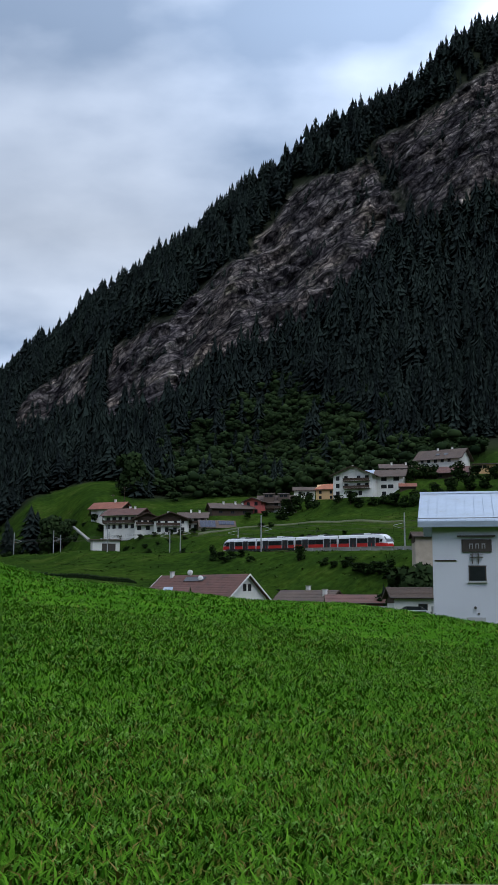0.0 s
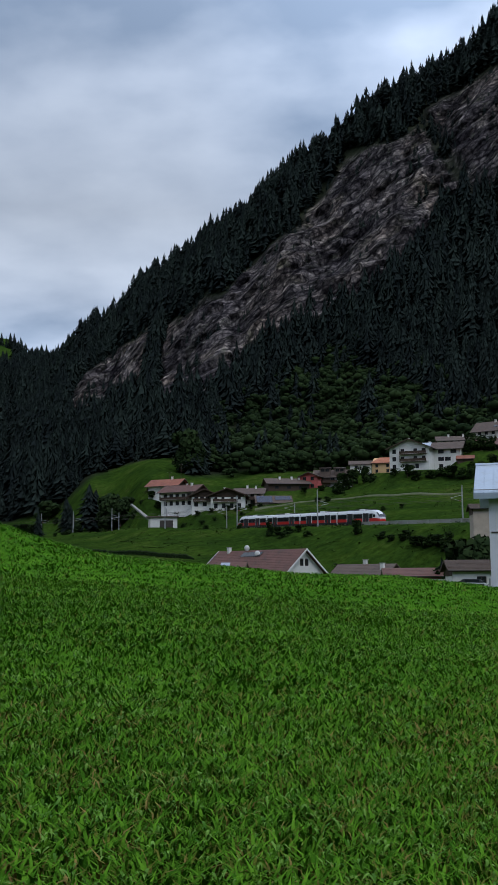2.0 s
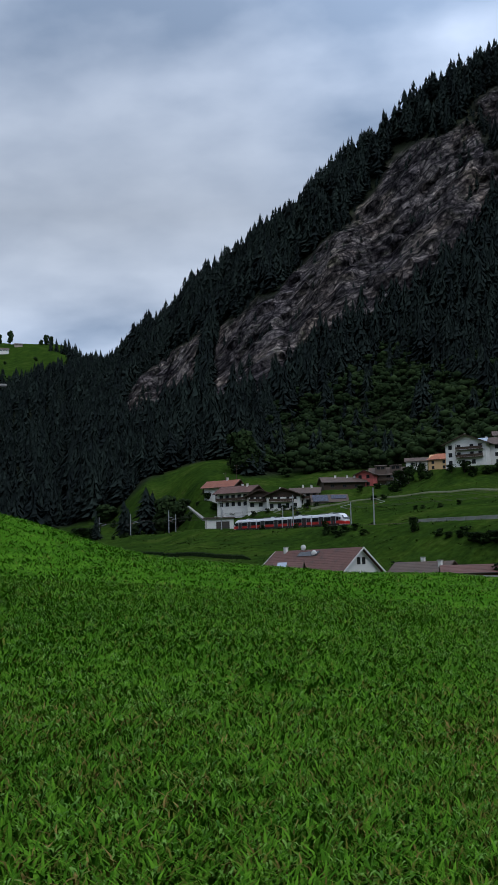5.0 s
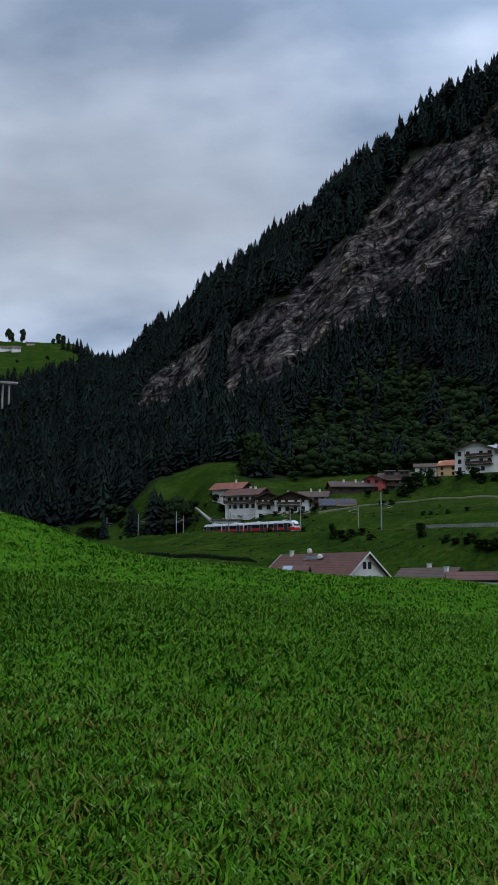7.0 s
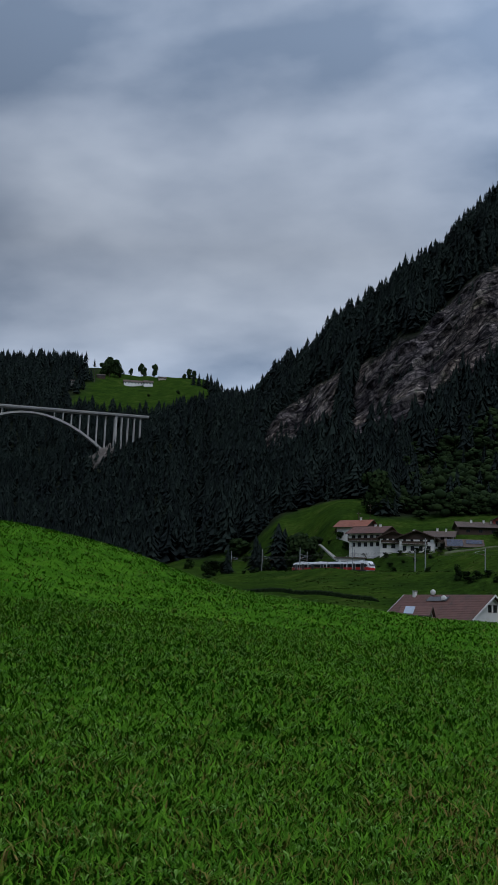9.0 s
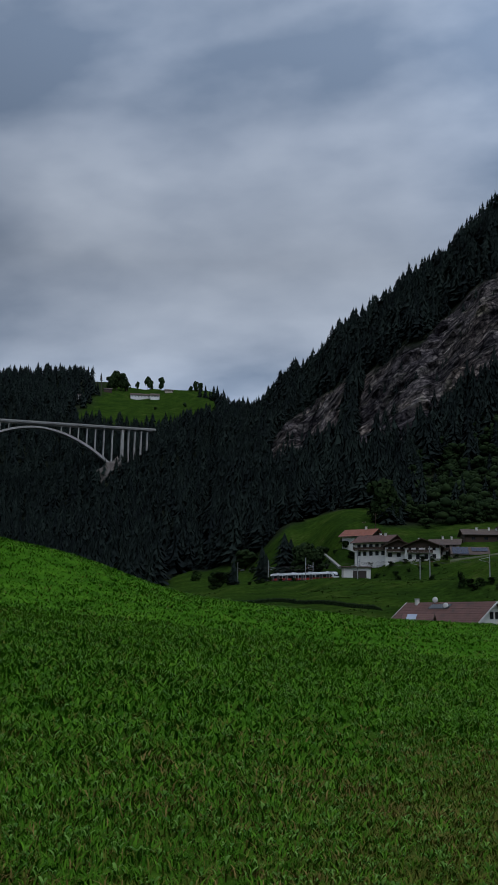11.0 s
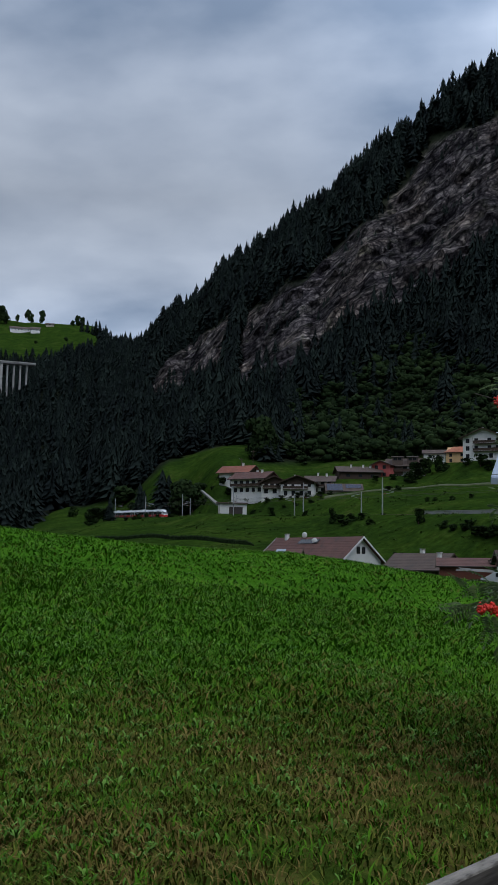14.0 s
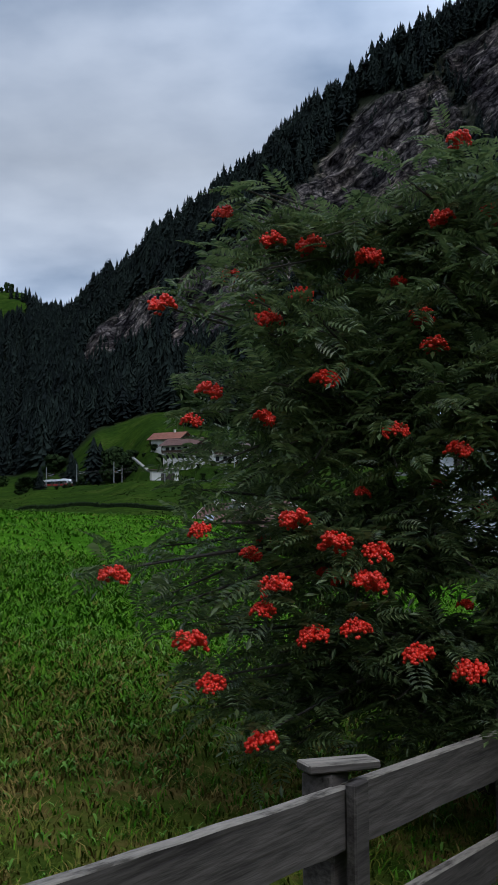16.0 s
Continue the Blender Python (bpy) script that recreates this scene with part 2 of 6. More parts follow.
    c = mixed(sep.outputs[0], c, rock)
    l.new(c, b.inputs["Base Color"])
    b.inputs["Roughness"].default_value = 1.0
    b.inputs["Specular IOR Level"].default_value = 0.0
    bp = n.new("ShaderNodeBump")
    bp.inputs["Strength"].default_value, bp.inputs["Distance"].default_value = 0.5, 0.3
    l.new(ff, bp.inputs["Height"])
    bp2 = n.new("ShaderNodeBump")
    bp2.inputs["Strength"].default_value, bp2.inputs["Distance"].default_value = 0.8, 3.5
    hm = n.new("ShaderNodeMath")
    hm.operation = "MULTIPLY"
    l.new(rf, hm.inputs[0])
    l.new(sep.outputs[0], hm.inputs[1])
    l.new(hm.outputs[0], bp2.inputs["Height"])
    l.new(bp.outputs[0], bp2.inputs["Normal"])
    l.new(bp2.outputs[0], b.inputs["Normal"])
    return m


M = {
    "ground": ground_material(),
    "spruce": leafy("spruce", (0.0115, 0.0160, 0.0158), (0.022, 0.032, 0.027), 0.95, 0.012, 0.02, 0.5),
    "broadleaf": leafy("broadleaf", (0.009, 0.019, 0.008), (0.034, 0.056, 0.019), 0.9, 0.025, 0.03, 0.32),
    "hedge": leafy("hedge", (0.006, 0.012, 0.005), (0.020, 0.034, 0.012), 0.9, 0.5, 0.03, 0.3, 3.0),
    "bush": leafy("bush", (0.010, 0.022, 0.008), (0.036, 0.062, 0.018), 0.9, 0.05, 0.03, 0.5, 1.6),
    "plaster": paint("plaster", (0.72, 0.71, 0.68), 0.85, vary=0.08, scale=0.6, fine=25, dirt=(0.6, 0.58, 0.54)),
    "plaster_grey": paint("plaster_grey", (0.40, 0.40, 0.41), 0.85, vary=0.12, scale=0.6, fine=25),
    "plaster_red": paint("plaster_red", (0.48, 0.11, 0.10), 0.85, vary=0.15, scale=0.6, fine=25),
    "plaster_yellow": paint("plaster_yellow", (0.62, 0.40, 0.20), 0.85, vary=0.12, scale=0.6, fine=25),
    "plaster_tan": paint("plaster_tan", (0.45, 0.38, 0.31), 0.9, vary=0.2, scale=0.8, fine=20),
    "plaster_cool": paint("plaster_cool", (0.62, 0.64, 0.70), 0.8, vary=0.07, scale=0.5, fine=30, dirt=(0.52, 0.54, 0.58)),
    "timber": paint("timber", (0.060, 0.038, 0.026), 0.8, vary=0.4, scale=1.2, fine=14, stretch=(1, 1, 6)),
    "timber_red": paint("timber_red", (0.16, 0.055, 0.035), 0.8, vary=0.35, scale=1.2, fine=14, stretch=(1, 1, 6)),
    "roof_brown": paint("roof_brown", (0.125, 0.058, 0.046), 0.7, vary=0.3, scale=0.5, fine=9, dirt=(0.06, 0.045, 0.04)),
    "roof_grey": paint("roof_grey", (0.105, 0.074, 0.060), 0.75, vary=0.3, scale=0.5, fine=9, dirt=(0.07, 0.065, 0.06)),
    "roof_red": paint("roof_red", (0.27, 0.095, 0.06), 0.7, vary=0.3, scale=0.5, fine=9),
    "roof_orange": paint("roof_orange", (0.42, 0.15, 0.08), 0.7, vary=0.25, scale=0.5, fine=9),
    "sheet_metal": paint("sheet_metal", (0.36, 0.42, 0.50), 0.42, metal=0.35, vary=0.12, scale=1.2, fine=8, dirt=(0.33, 0.36, 0.40), bump=0.05),
    "solar": paint("solar", (0.02, 0.025, 0.05), 0.2, vary=0.2, scale=2, fine=8, bump=0.0, spec=0.6),
    "glass": paint("glass", (0.02, 0.023, 0.028), 0.12, vary=0.3, scale=1.0, fine=3, bump=0.0, spec=0.6),
    "frame_dark": paint("frame_dark", (0.05, 0.04, 0.035), 0.7, vary=0.2),
    "concrete": paint("concrete", (0.38, 0.37, 0.35), 0.9, vary=0.22, scale=0.15, fine=6, dirt=(0.22, 0.21, 0.2)),
    "ballast": paint("ballast", (0.17, 0.15, 0.135), 0.95, vary=0.3, scale=0.8, fine=9, bump=0.5),
    "rail": paint("rail", (0.16, 0.11, 0.085), 0.5, metal=0.7, vary=0.3),
    "galvanised": paint("galvanised", (0.36, 0.37, 0.38), 0.55, metal=0.4, vary=0.2, scale=1.0),
    "train_red": paint("train_red", (0.58, 0.026, 0.022), 0.35, vary=0.08, scale=0.4, fine=5, bump=0.02, spec=0.5),
    "train_white": paint("train_white", (0.74, 0.75, 0.77), 0.4, vary=0.06, scale=0.4, fine=5, bump=0.02, spec=0.5),
    "train_dark": paint("train_dark", (0.03, 0.032, 0.037), 0.3, vary=0.2, bump=0.0, spec=0.5),
    # paler wood for the upward faces of rails and post caps
    "pale_wood": paint("pale_wood", (0.22, 0.195, 0.165), 0.9, vary=0.5, scale=6, fine=30, bump=0.3, stretch=(0.6, 3, 3), dirt=(0.07, 0.06, 0.05), spec=0.2, tight=0.13),
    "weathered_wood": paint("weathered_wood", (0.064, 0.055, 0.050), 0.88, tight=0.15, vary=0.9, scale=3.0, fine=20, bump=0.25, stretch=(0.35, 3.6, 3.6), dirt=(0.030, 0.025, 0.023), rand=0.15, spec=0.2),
    "car_white": paint("car_white", (0.7, 0.71, 0.72), 0.25, vary=0.04, bump=0.0, spec=0.6),
    "rubber": paint("rubber", (0.02, 0.02, 0.02), 0.8, vary=0.2),
    "farm_track": paint("farm_track", (0.085, 0.095, 0.045), 0.95, vary=0.4, scale=0.5, fine=4, dirt=(0.035, 0.055, 0.015)),
}


# ---- helpers for building ----
def part(name, bm, material, parent=None, label="", smooth=False):
    me = bpy.data.meshes.new(name)
    bm.normal_update()
    bm.to_mesh(me)
    bm.free()
    for m in material if isinstance(material, (list, tuple)) else [material]:
        me.materials.append(m)
    if smooth:
        me.polygons.foreach_set("use_smooth", [True] * len(me.polygons))
    ob = new(name, me)
    if parent:
        ob.parent = parent
    if label:
        ob["label"] = label
    return ob


def shared(name, me, parent, m):
    """A further piece on a mesh that is there already."""
    ob = new(name, me)
    ob.parent = parent
    ob.matrix_basis = m
    return ob


def thing(name, m, label, category, group="", kind=""):
    ob = new(name)
    ob.empty_display_size = 0.2
    ob.matrix_basis = m
    return tagged(ob, label, category, group, kind)


def box(x0, x1, y0, y1, z0, z1, bm=None, bevel=0.0):
    bm = bm or bmesh.new()
    v = bmesh.ops.create_cube(bm, size=1.0, matrix=Matrix.LocRotScale(((x0 + x1) / 2, (y0 + y1) / 2, (z0 + z1) / 2), None, (abs(x1 - x0), abs(y1 - y0), abs(z1 - z0))))["verts"]
    if bevel:
        edges = {e for q in v for e in q.link_edges}
        bmesh.ops.bevel(bm, geom=list(edges), offset=bevel, segments=1, affect="EDGES")
    return bm


def rod(a, b, r0, r1=None, n=8, bm=None):
    bm = bm or bmesh.new()
    a, b = Vector(a), Vector(b)
    d = b - a
    m = Matrix.Translation((a + b) / 2) @ d.to_track_quat("Z", "Y").to_matrix().to_4x4()
    bmesh.ops.create_cone(bm, cap_ends=True, segments=n, radius1=r0, radius2=r0 if r1 is None else r1, depth=d.length, matrix=m)
    return bm


def prism(profile, x0, x1, bm=None):
    """A closed outline in (y, z), drawn out from x0 to x1."""
    bm = bm or bmesh.new()
    a = [bm.verts.new((x0, y, z)) for y, z in profile]
    b = [bm.verts.new((x1, y, z)) for y, z in profile]
    bm.faces.new(a[::-1])
    bm.faces.new(b)
    k = len(profile)
    for i in range(k):
        bm.faces.new((a[i], a[(i + 1) % k], b[(i + 1) % k], b[i]))
    bmesh.ops.recalc_face_normals(bm, faces=bm.faces)
    return bm


def mesh_from(name, verts, faces, material, attr=None):
    me = bpy.data.meshes.new(name)
    nv, nf, k = len(verts), len(faces), faces.shape[1]
    me.vertices.add(nv)
    me.vertices.foreach_set("co", np.asarray(verts, np.float32).ravel())
    me.loops.add(nf * k)
    me.loops.foreach_set("vertex_index", np.asarray(faces, np.int32).ravel())
    me.polygons.add(nf)
    me.polygons.foreach_set("loop_start", np.arange(0, nf * k, k, dtype=np.int32))
    me.update(calc_edges=True)
    me.validate()
    me.materials.append(material)
    return me


def scatter(name, template, places, material, parent=None):
    """Many copies of a template (verts, triangles) in one mesh. places: x, y, z, turn, width, height, lean."""
    tv, tf = template
    P = np.asarray(places, float)
    c, s = np.cos(P[:, 3]), np.sin(P[:, 3])
    X = (tv[None, :, 0] * c[:, None] - tv[None, :, 1] * s[:, None]) * P[:, 4:5] + P[:, 0:1]
    Y = (tv[None, :, 0] * s[:, None] + tv[None, :, 1] * c[:, None]) * P[:, 4:5] + P[:, 1:2]
    Z = tv[None, :, 2] * P[:, 5:6] + P[:, 2:3]
    X = X + P[:, 6:7] * tv[None, :, 2] * P[:, 5:6]
    V = np.stack([X, Y, Z], 2).reshape(-1, 3)
    F = (tf[None] + (np.arange(len(P)) * len(tv))[:, None, None]).reshape(-1, tf.shape[1])
    return V, F


# ---- the lie of the land ----
AZ = [-180, -60, -27, -20, -16, -14, -11, -8, -4, 0, 7, 13, 40, 180]
RANGE = [70, 150, 225, 300, 430, 480, 530, 600, 700, 900, 1050, 1250, 1450, 1750, 2000, 2600, 4500]
# slope of the line of sight to the ground at each range, by bearing
RISE = {
    -180: [.01, .02, .03, .05, .1, .11, .12, .16, .2, .26, .3, .3, .26, .2, .18, .15, .1],
    -60: [.02, .03, .03, .04, .05, .055, .06, .075, .09, .12, .15, .18, .2, .22, .22, .2, .12],
    -27: [.02, .0, .0, .0, .01, .012, .015, .02, .03, .045, .06, .085, .13, .205, .226, .19, .1],
    -20: [.03, .0, .0, .005, .02, .022, .025, .03, .035, .055, .075, .115, .158, .205, .223, .19, .1],
    -16: [.02, .0, .0, .012, .03, .034, .038, .05, .06, .09, .115, .155, .186, .212, .224, .19, .1],
    -14: [.0, -.01, .0, .02, .038, .043, .048, .062, .082, .125, .15, .178, .196, .185, .17, .15, .09],
    -11: [-.01, -.02, .002, .024, .044, .048, .076, .1, .112, .155, .19, .232, .225, .19, .17, .14, .09],
    -8: [-.03, -.02, .005, .03, .064, .088, .108, .112, .135, .2, .245, .286, .26, .2, .17, .13, .08],
    -4: [-.045, -.028, .0, .038, .06, .085, .1, .12, .16, .255, .328, .342, .29, .22, .18, .13, .08],
    0: [-.06, -.035, -.004, .045, .076, .093, .107, .135, .19, .31, .395, .375, .3, .22, .18, .13, .08],
    7: [-.06, -.035, -.006, .054, .094, .115, .14, .18, .235, .387, .475, .44, .36, .26, .2, .15, .08],
    13: [-.06, -.035, -.006, .056, .112, .14, .165, .205, .27, .452, .547, .51, .43, .3, .25, .18, .1],
    40: [-.02, .0, .03, .08, .16, .19, .22, .28, .36, .5, .6, .6, .5, .35, .3, .2, .1],
}
RISE[180] = RISE[-180]
TABLE = np.array([RISE[a] for a in AZ])
PADS = [  # levelled ground under the houses: bearing, range, height, radius
    (-7.32, 450, 35.2, 8.4),
    (-6.46, 434, 29.9, 9.3),
    (-5.26, 428, 29.1, 6.8),
    (-4.09, 425, 27.8, 8.2),
    (-2.95, 433, 30.5, 6.8),
    (-1.72, 424, 29.3, 8.7),
    (-1.00, 442, 36.5, 10.5),
    (0.45, 446, 37.0, 6.8),
    (1.51, 449, 38.5, 9.3),
    (2.98, 462, 45.9, 5.6),
    (4.24, 455, 44.7, 5.6),
    (5.77, 420, 41.6, 9.6),
    (7.29, 424, 42.2, 9.3),
    (8.47, 415, 44.0, 3.7),
    (8.00, 455, 54.8, 9.3),
    (10.35, 455, 57.2, 11.8),
    (10.23, 436, 50.2, 13.6),
    (12.49, 446, 53.7, 5.3),
    (-8.06, 418, 21.0, 9.0),
]
TRACK_AT, TRACK_WAY = np.array((16.9, 284.5)), np.array((math.sin(radians(-31.6)), math.cos(radians(-31.6))))


def smooth(a, b, x):
    t = np.clip((x - a) / (b - a), 0, 1)
    return t * t * (3 - 2 * t)


def track_height(s):
    return 15.2 + 0.030 * s


def wobble(x, y, scale, seed=0.0):
    """Smooth rolling noise from a few sines."""
    u, v = x / scale + seed, y / scale - seed * 1.7
    return (np.sin(u * 1.3 + np.sin(v * 0.9 + seed)) + np.sin(v * 1.7 + 1.3 * np.sin(u * 0.7)) + 0.6 * np.sin(u * 2.9 + v * 2.3) + 0.5 * np.sin(u * 5.1 - v * 4.3)) / 3.1


def field(x, y):
    """The hay field that climbs away to the north-west."""
    return -0.1013 * x + 0.0587 * y + 1.15 * smooth(5, 13, -x) * smooth(10, 28, y) + 0.03 * wobble(x, y, 1.6, 2.0)


def land(x, y):
    x, y = np.asarray(x, float), np.asarray(y, float)
    r = np.hypot(x, y)
    az = np.degrees(np.arctan2(x, y))
    f = np.clip(np.interp(az, AZ, np.arange(len(AZ))), 0, len(AZ) - 1.001)
    i = f.astype(int)
    wa = smooth(0, 1, f - i)
    g = np.clip(np.interp(r, RANGE, np.arange(len(RANGE))), 0, len(RANGE) - 1.001)
    j = g.astype(int)
    wr = g - j
    t = ((1 - wa) * ((1 - wr) * TABLE[i, j] + wr * TABLE[i, j + 1]) + wa * ((1 - wr) * TABLE[i + 1, j] + wr * TABLE[i + 1, j + 1]))
    far = 1.6 + r * t
    far = far + smooth(520, 800, r) * (14 * wobble(x, y, 90, 1.0) + 5 * wobble(x, y, 31, 4.0)) + smooth(60, 200, r) * (1 - smooth(480, 700, r)) * 0.7 * wobble(x, y, 23, 3.0)
    # the railway's bench
    d = (x - TRACK_AT[0]) * TRACK_WAY[1] - (y - TRACK_AT[1]) * TRACK_WAY[0]
    s = (x - TRACK_AT[0]) * TRACK_WAY[0] + (y - TRACK_AT[1]) * TRACK_WAY[1]
    w = (1 - smooth(6.5, 30, np.abs(d))) * (1 - smooth(190, 300, np.abs(s - 60)))
    far = far * (1 - w) + w * (track_height(s) - 0.35)
    for pa, pr, pz, rad in PADS:
        px_, py_ = pr * math.sin(radians(pa)), pr * math.cos(radians(pa))
        w = 1 - smooth(rad, rad * 2.2, np.hypot(x - px_, y - py_))
        far = far * (1 - w) + w * (pz - .1)
    # the field breaks off at its brow
    brow = np.interp(az, [-90, -40, -24, -17.4, -11, -5, 0, 3, 5, 8, 11, 14, 20, 40, 90], [28, 30, 30, 30, 28, 27, 26.5, 29, 31, 30.5, 28.5, 28, 29, 25, 20])
    w = smooth(1.0, 2.6, r / brow)
    flat = np.clip(field(x, y), -3, 12) * (1 - smooth(20, 60, -y)) - 0.006 * np.maximum(r - brow * 0.97, 0) ** 2 * (1 - smooth(1.2, 2.5, r / brow))
    return (1 - w) * flat + w * far


def zat(x, y):
    return float(land(x, y))


def polar(az, r):
    return r * math.sin(radians(az)), r * math.cos(radians(az))


def vnoise(x, y, seed=0):
    """Value noise on a unit lattice, -1 to 1."""
    x, y = np.asarray(x, float), np.asarray(y, float)
    i, j = np.floor(x).astype(np.int64), np.floor(y).astype(np.int64)
    u, v = x - i, y - j

    def h(p, q):
        n = (p * 374761393 + q * 668265263 + seed * 974711) & 0x7FFFFFFF
        n = ((n ^ (n >> 13)) * 1274126177) & 0x7FFFFFFF
        return ((n ^ (n >> 16)) & 0xFFFF) / 32767.5 - 1

    u, v = u * u * (3 - 2 * u), v * v * (3 - 2 * v)
    return (h(i, j) * (1 - u) + h(i + 1, j) * u) * (1 - v) + (h(i, j + 1) * (1 - u) + h(i + 1, j + 1) * u) * v


def rock_share(az, rise, x, y):
    top = np.interp(az, [-12.6, -11.7, -8.7, -5.5, -4.1, -1.8, .55, 2.6, 5.2, 7.95, 10.96, 13.9], [.178, .196, .233, .261, .275, .313, .350, .388, .418, .443, .484, .512])
    low = np.interp(az, [-12.5, -10.8, -8, -5.3, -3.7, -1.25, 1.4, 3.9, 6.65, 7.6, 10, 12.3, 13.7], [.148, .153, .172, .180, .198, .222, .253, .281, .316, .346, .365, .380, .390])
    k = 0.016 * vnoise(x / 46, rise * 20, 3) + 0.014 * vnoise(x / 17, rise * 45, 5)
    gully = smooth(.55, .8, vnoise((x + 260 * rise) / 38, rise * 5, 9)) * .8
    return smooth(low - .008, low + .008, rise + k) * (1 - smooth(top - .006, top + .006, rise + .5 * k)) * smooth(-13.2, -12.4, az) * (1 - gully)


def far_meadow(az, rise, r, x, y):
    return smooth(1480, 1560, r) * smooth(.176, .186, rise + .006 * wobble(x, y, 40, 5)) * smooth(-23.2, -22.2, az + 60 * (.205 - rise) + .5 * wobble(x, y, 30, 2)) * (1 - smooth(-16.2, -15.4, az - 60 * (rise - .2)))


def wood_edge(az):
    """Where the forest begins, by bearing."""
    return np.interp(az, [-40, -19, -17, -15.6, -14, -13.4, -12.5, -12, -11, -10, -7, -6.5, -6.2, -3, 2, 8, 19], [480, 520, 630, 606, 590, 586, 584, 580, 592, 606, 585, 565, 508, 525, 498, 478, 486])


def build_ground():
    a = np.radians(np.concatenate([np.linspace(-180, -34, 60, endpoint=False), np.linspace(-34, 20, 330, endpoint=False), np.linspace(20, 180, 66, endpoint=False)]))
    r = np.concatenate([[0.4], np.geomspace(0.8, 60, 110, endpoint=False), np.geomspace(60, 540, 120, endpoint=False), np.linspace(540, 1500, 160, endpoint=False), np.geomspace(1500, 4600, 45)])
    A, R = np.meshgrid(a, r, indexing="ij")
    X, Y = R * np.sin(A), R * np.cos(A)
    Z = land(X, Y)
    na, nr = A.shape
    az, rise = np.degrees(A), (Z - 1.6) / R
    rock = rock_share(az, rise, X, Y) * smooth(560, 640, R)
    # tilted strata and broken blocks in the rock, pushed out towards the valley
    u, v = .82 * Z - .57 * X, .57 * Z + .82 * X
    warp = u + 5 * vnoise(v / 60, u / 40, 2)
    saw = np.mod(warp / 15 + .35 * vnoise(v / 35, u / 30, 4), 1)
    push = 10 * saw + 6 * vnoise(v / 26, u / 9, 11) + 4 * vnoise(v / 9, u / 5, 12) + 6 * np.abs(vnoise(v / 45, u / 60, 13))
    Y = Y - rock * push
    Z = Z + rock * (2.2 * vnoise(v / 12, u / 4.5, 14) - 1.5 * saw)
    edge = wood_edge(az)
    floor = smooth(edge - 14, edge + 8, R) * (1 - far_meadow(az, rise, R, X, Y))
    soil = (1 - smooth(6.5, 12.5, Y - 0.42 * X + 1.3 * wobble(X, Y, 2.0, 5.0))) * (.18 + .82 * smooth(.5, 4.5, X)) * (R < 40)
    idx = np.arange(na * nr).reshape(na, nr)
    nx = np.roll(idx, -1, 0)
    F = np.stack([idx[:, :-1], idx[:, 1:], nx[:, 1:], nx[:, :-1]], -1).reshape(-1, 4)
    me = mesh_from("ground", np.stack([X, Y, Z], -1).reshape(-1, 3), F, M["ground"])
    at = me.color_attributes.new("cover", "FLOAT_COLOR", "POINT")
    at.data.foreach_set("color", np.stack([rock, floor, soil, 1 - smooth(40, 60, R)], -1).astype(np.float32).ravel())
    bm = bmesh.new()
    bm.from_mesh(me)
    bm.verts.ensure_lookup_table()
    bm.faces.new([bm.verts[int(i)] for i in idx[:, 0]])
    bmesh.ops.recalc_face_normals(bm, faces=bm.faces)
    bm.to_mesh(me)
    bm.free()
    bare = rock.ravel()[np.array([p.vertices[0] for p in me.polygons])] < .5
    me.polygons.foreach_set("use_smooth", bare)
    ob = new("ground", me)
    return tagged(ob, "green hay field, meadows, forest floor and grey rock faces of a mountain valley", "ground", kind="structure")


build_ground()


def conifer(seed, tiers=8, sprays=5, kite=True):
    """A ragged spruce, one metre high and half a metre wide: drooping sprays on one stem."""
    g = random.Random(seed)
    V, F = [(-.01, 0, 0), (.01, 0, 0), (0, .012, 0), (0, 0, .3)], [(0, 1, 3), (1, 2, 3)]
    slim = g.uniform(.8, 1.1)
    stem = 3
    for i in range(tiers):
        q = (i + g.uniform(-.2, .2)) / tiers
        z = .10 + .86 * max(0, q)
        rad = slim * (.25 * (1 - max(0, q)) ** .8 + .012) * g.uniform(.85, 1.15)
        top = len(V)
        V.append((g.uniform(-.008, .008), g.uniform(-.008, .008), min(1.0, z + .75 / tiers + .07)))
        F.append((stem, top, top + 1))
        stem = top
        for k in range(sprays):
            a = 2 * math.pi * (k + g.uniform(-.35, .35)) / sprays + i * 2.4
            w = math.pi / sprays * g.uniform(.75, 1.15)
            r = rad * g.uniform(.65, 1.3)
            zt = z - .06 * g.uniform(.3, 1.4)
            n = len(V)
            if kite:
                V += [(r * .6 * math.cos(a - w), r * .6 * math.sin(a - w), z + .012), (r * math.cos(a), r * math.sin(a), zt), (r * .6 * math.cos(a + w), r * .6 * math.sin(a + w), z + .012)]
                F += [(top, n, n + 1), (top, n + 1, n + 2)]
            else:
                w *= .62
                V += [(r * math.cos(a - w), r * math.sin(a - w), zt), (r * .9 * math.cos(a + w), r * .9 * math.sin(a + w), zt + g.uniform(0, .04))]
                F += [(top, n, n + 1)]
    k = len(V)
    V += [(.012, 0, .93), (-.008, .01, .93), (0, 0, 1.03)]
    F += [(stem, k, k + 2), (stem, k + 1, k + 2)]
    return np.array(V, float), np.array(F, int)


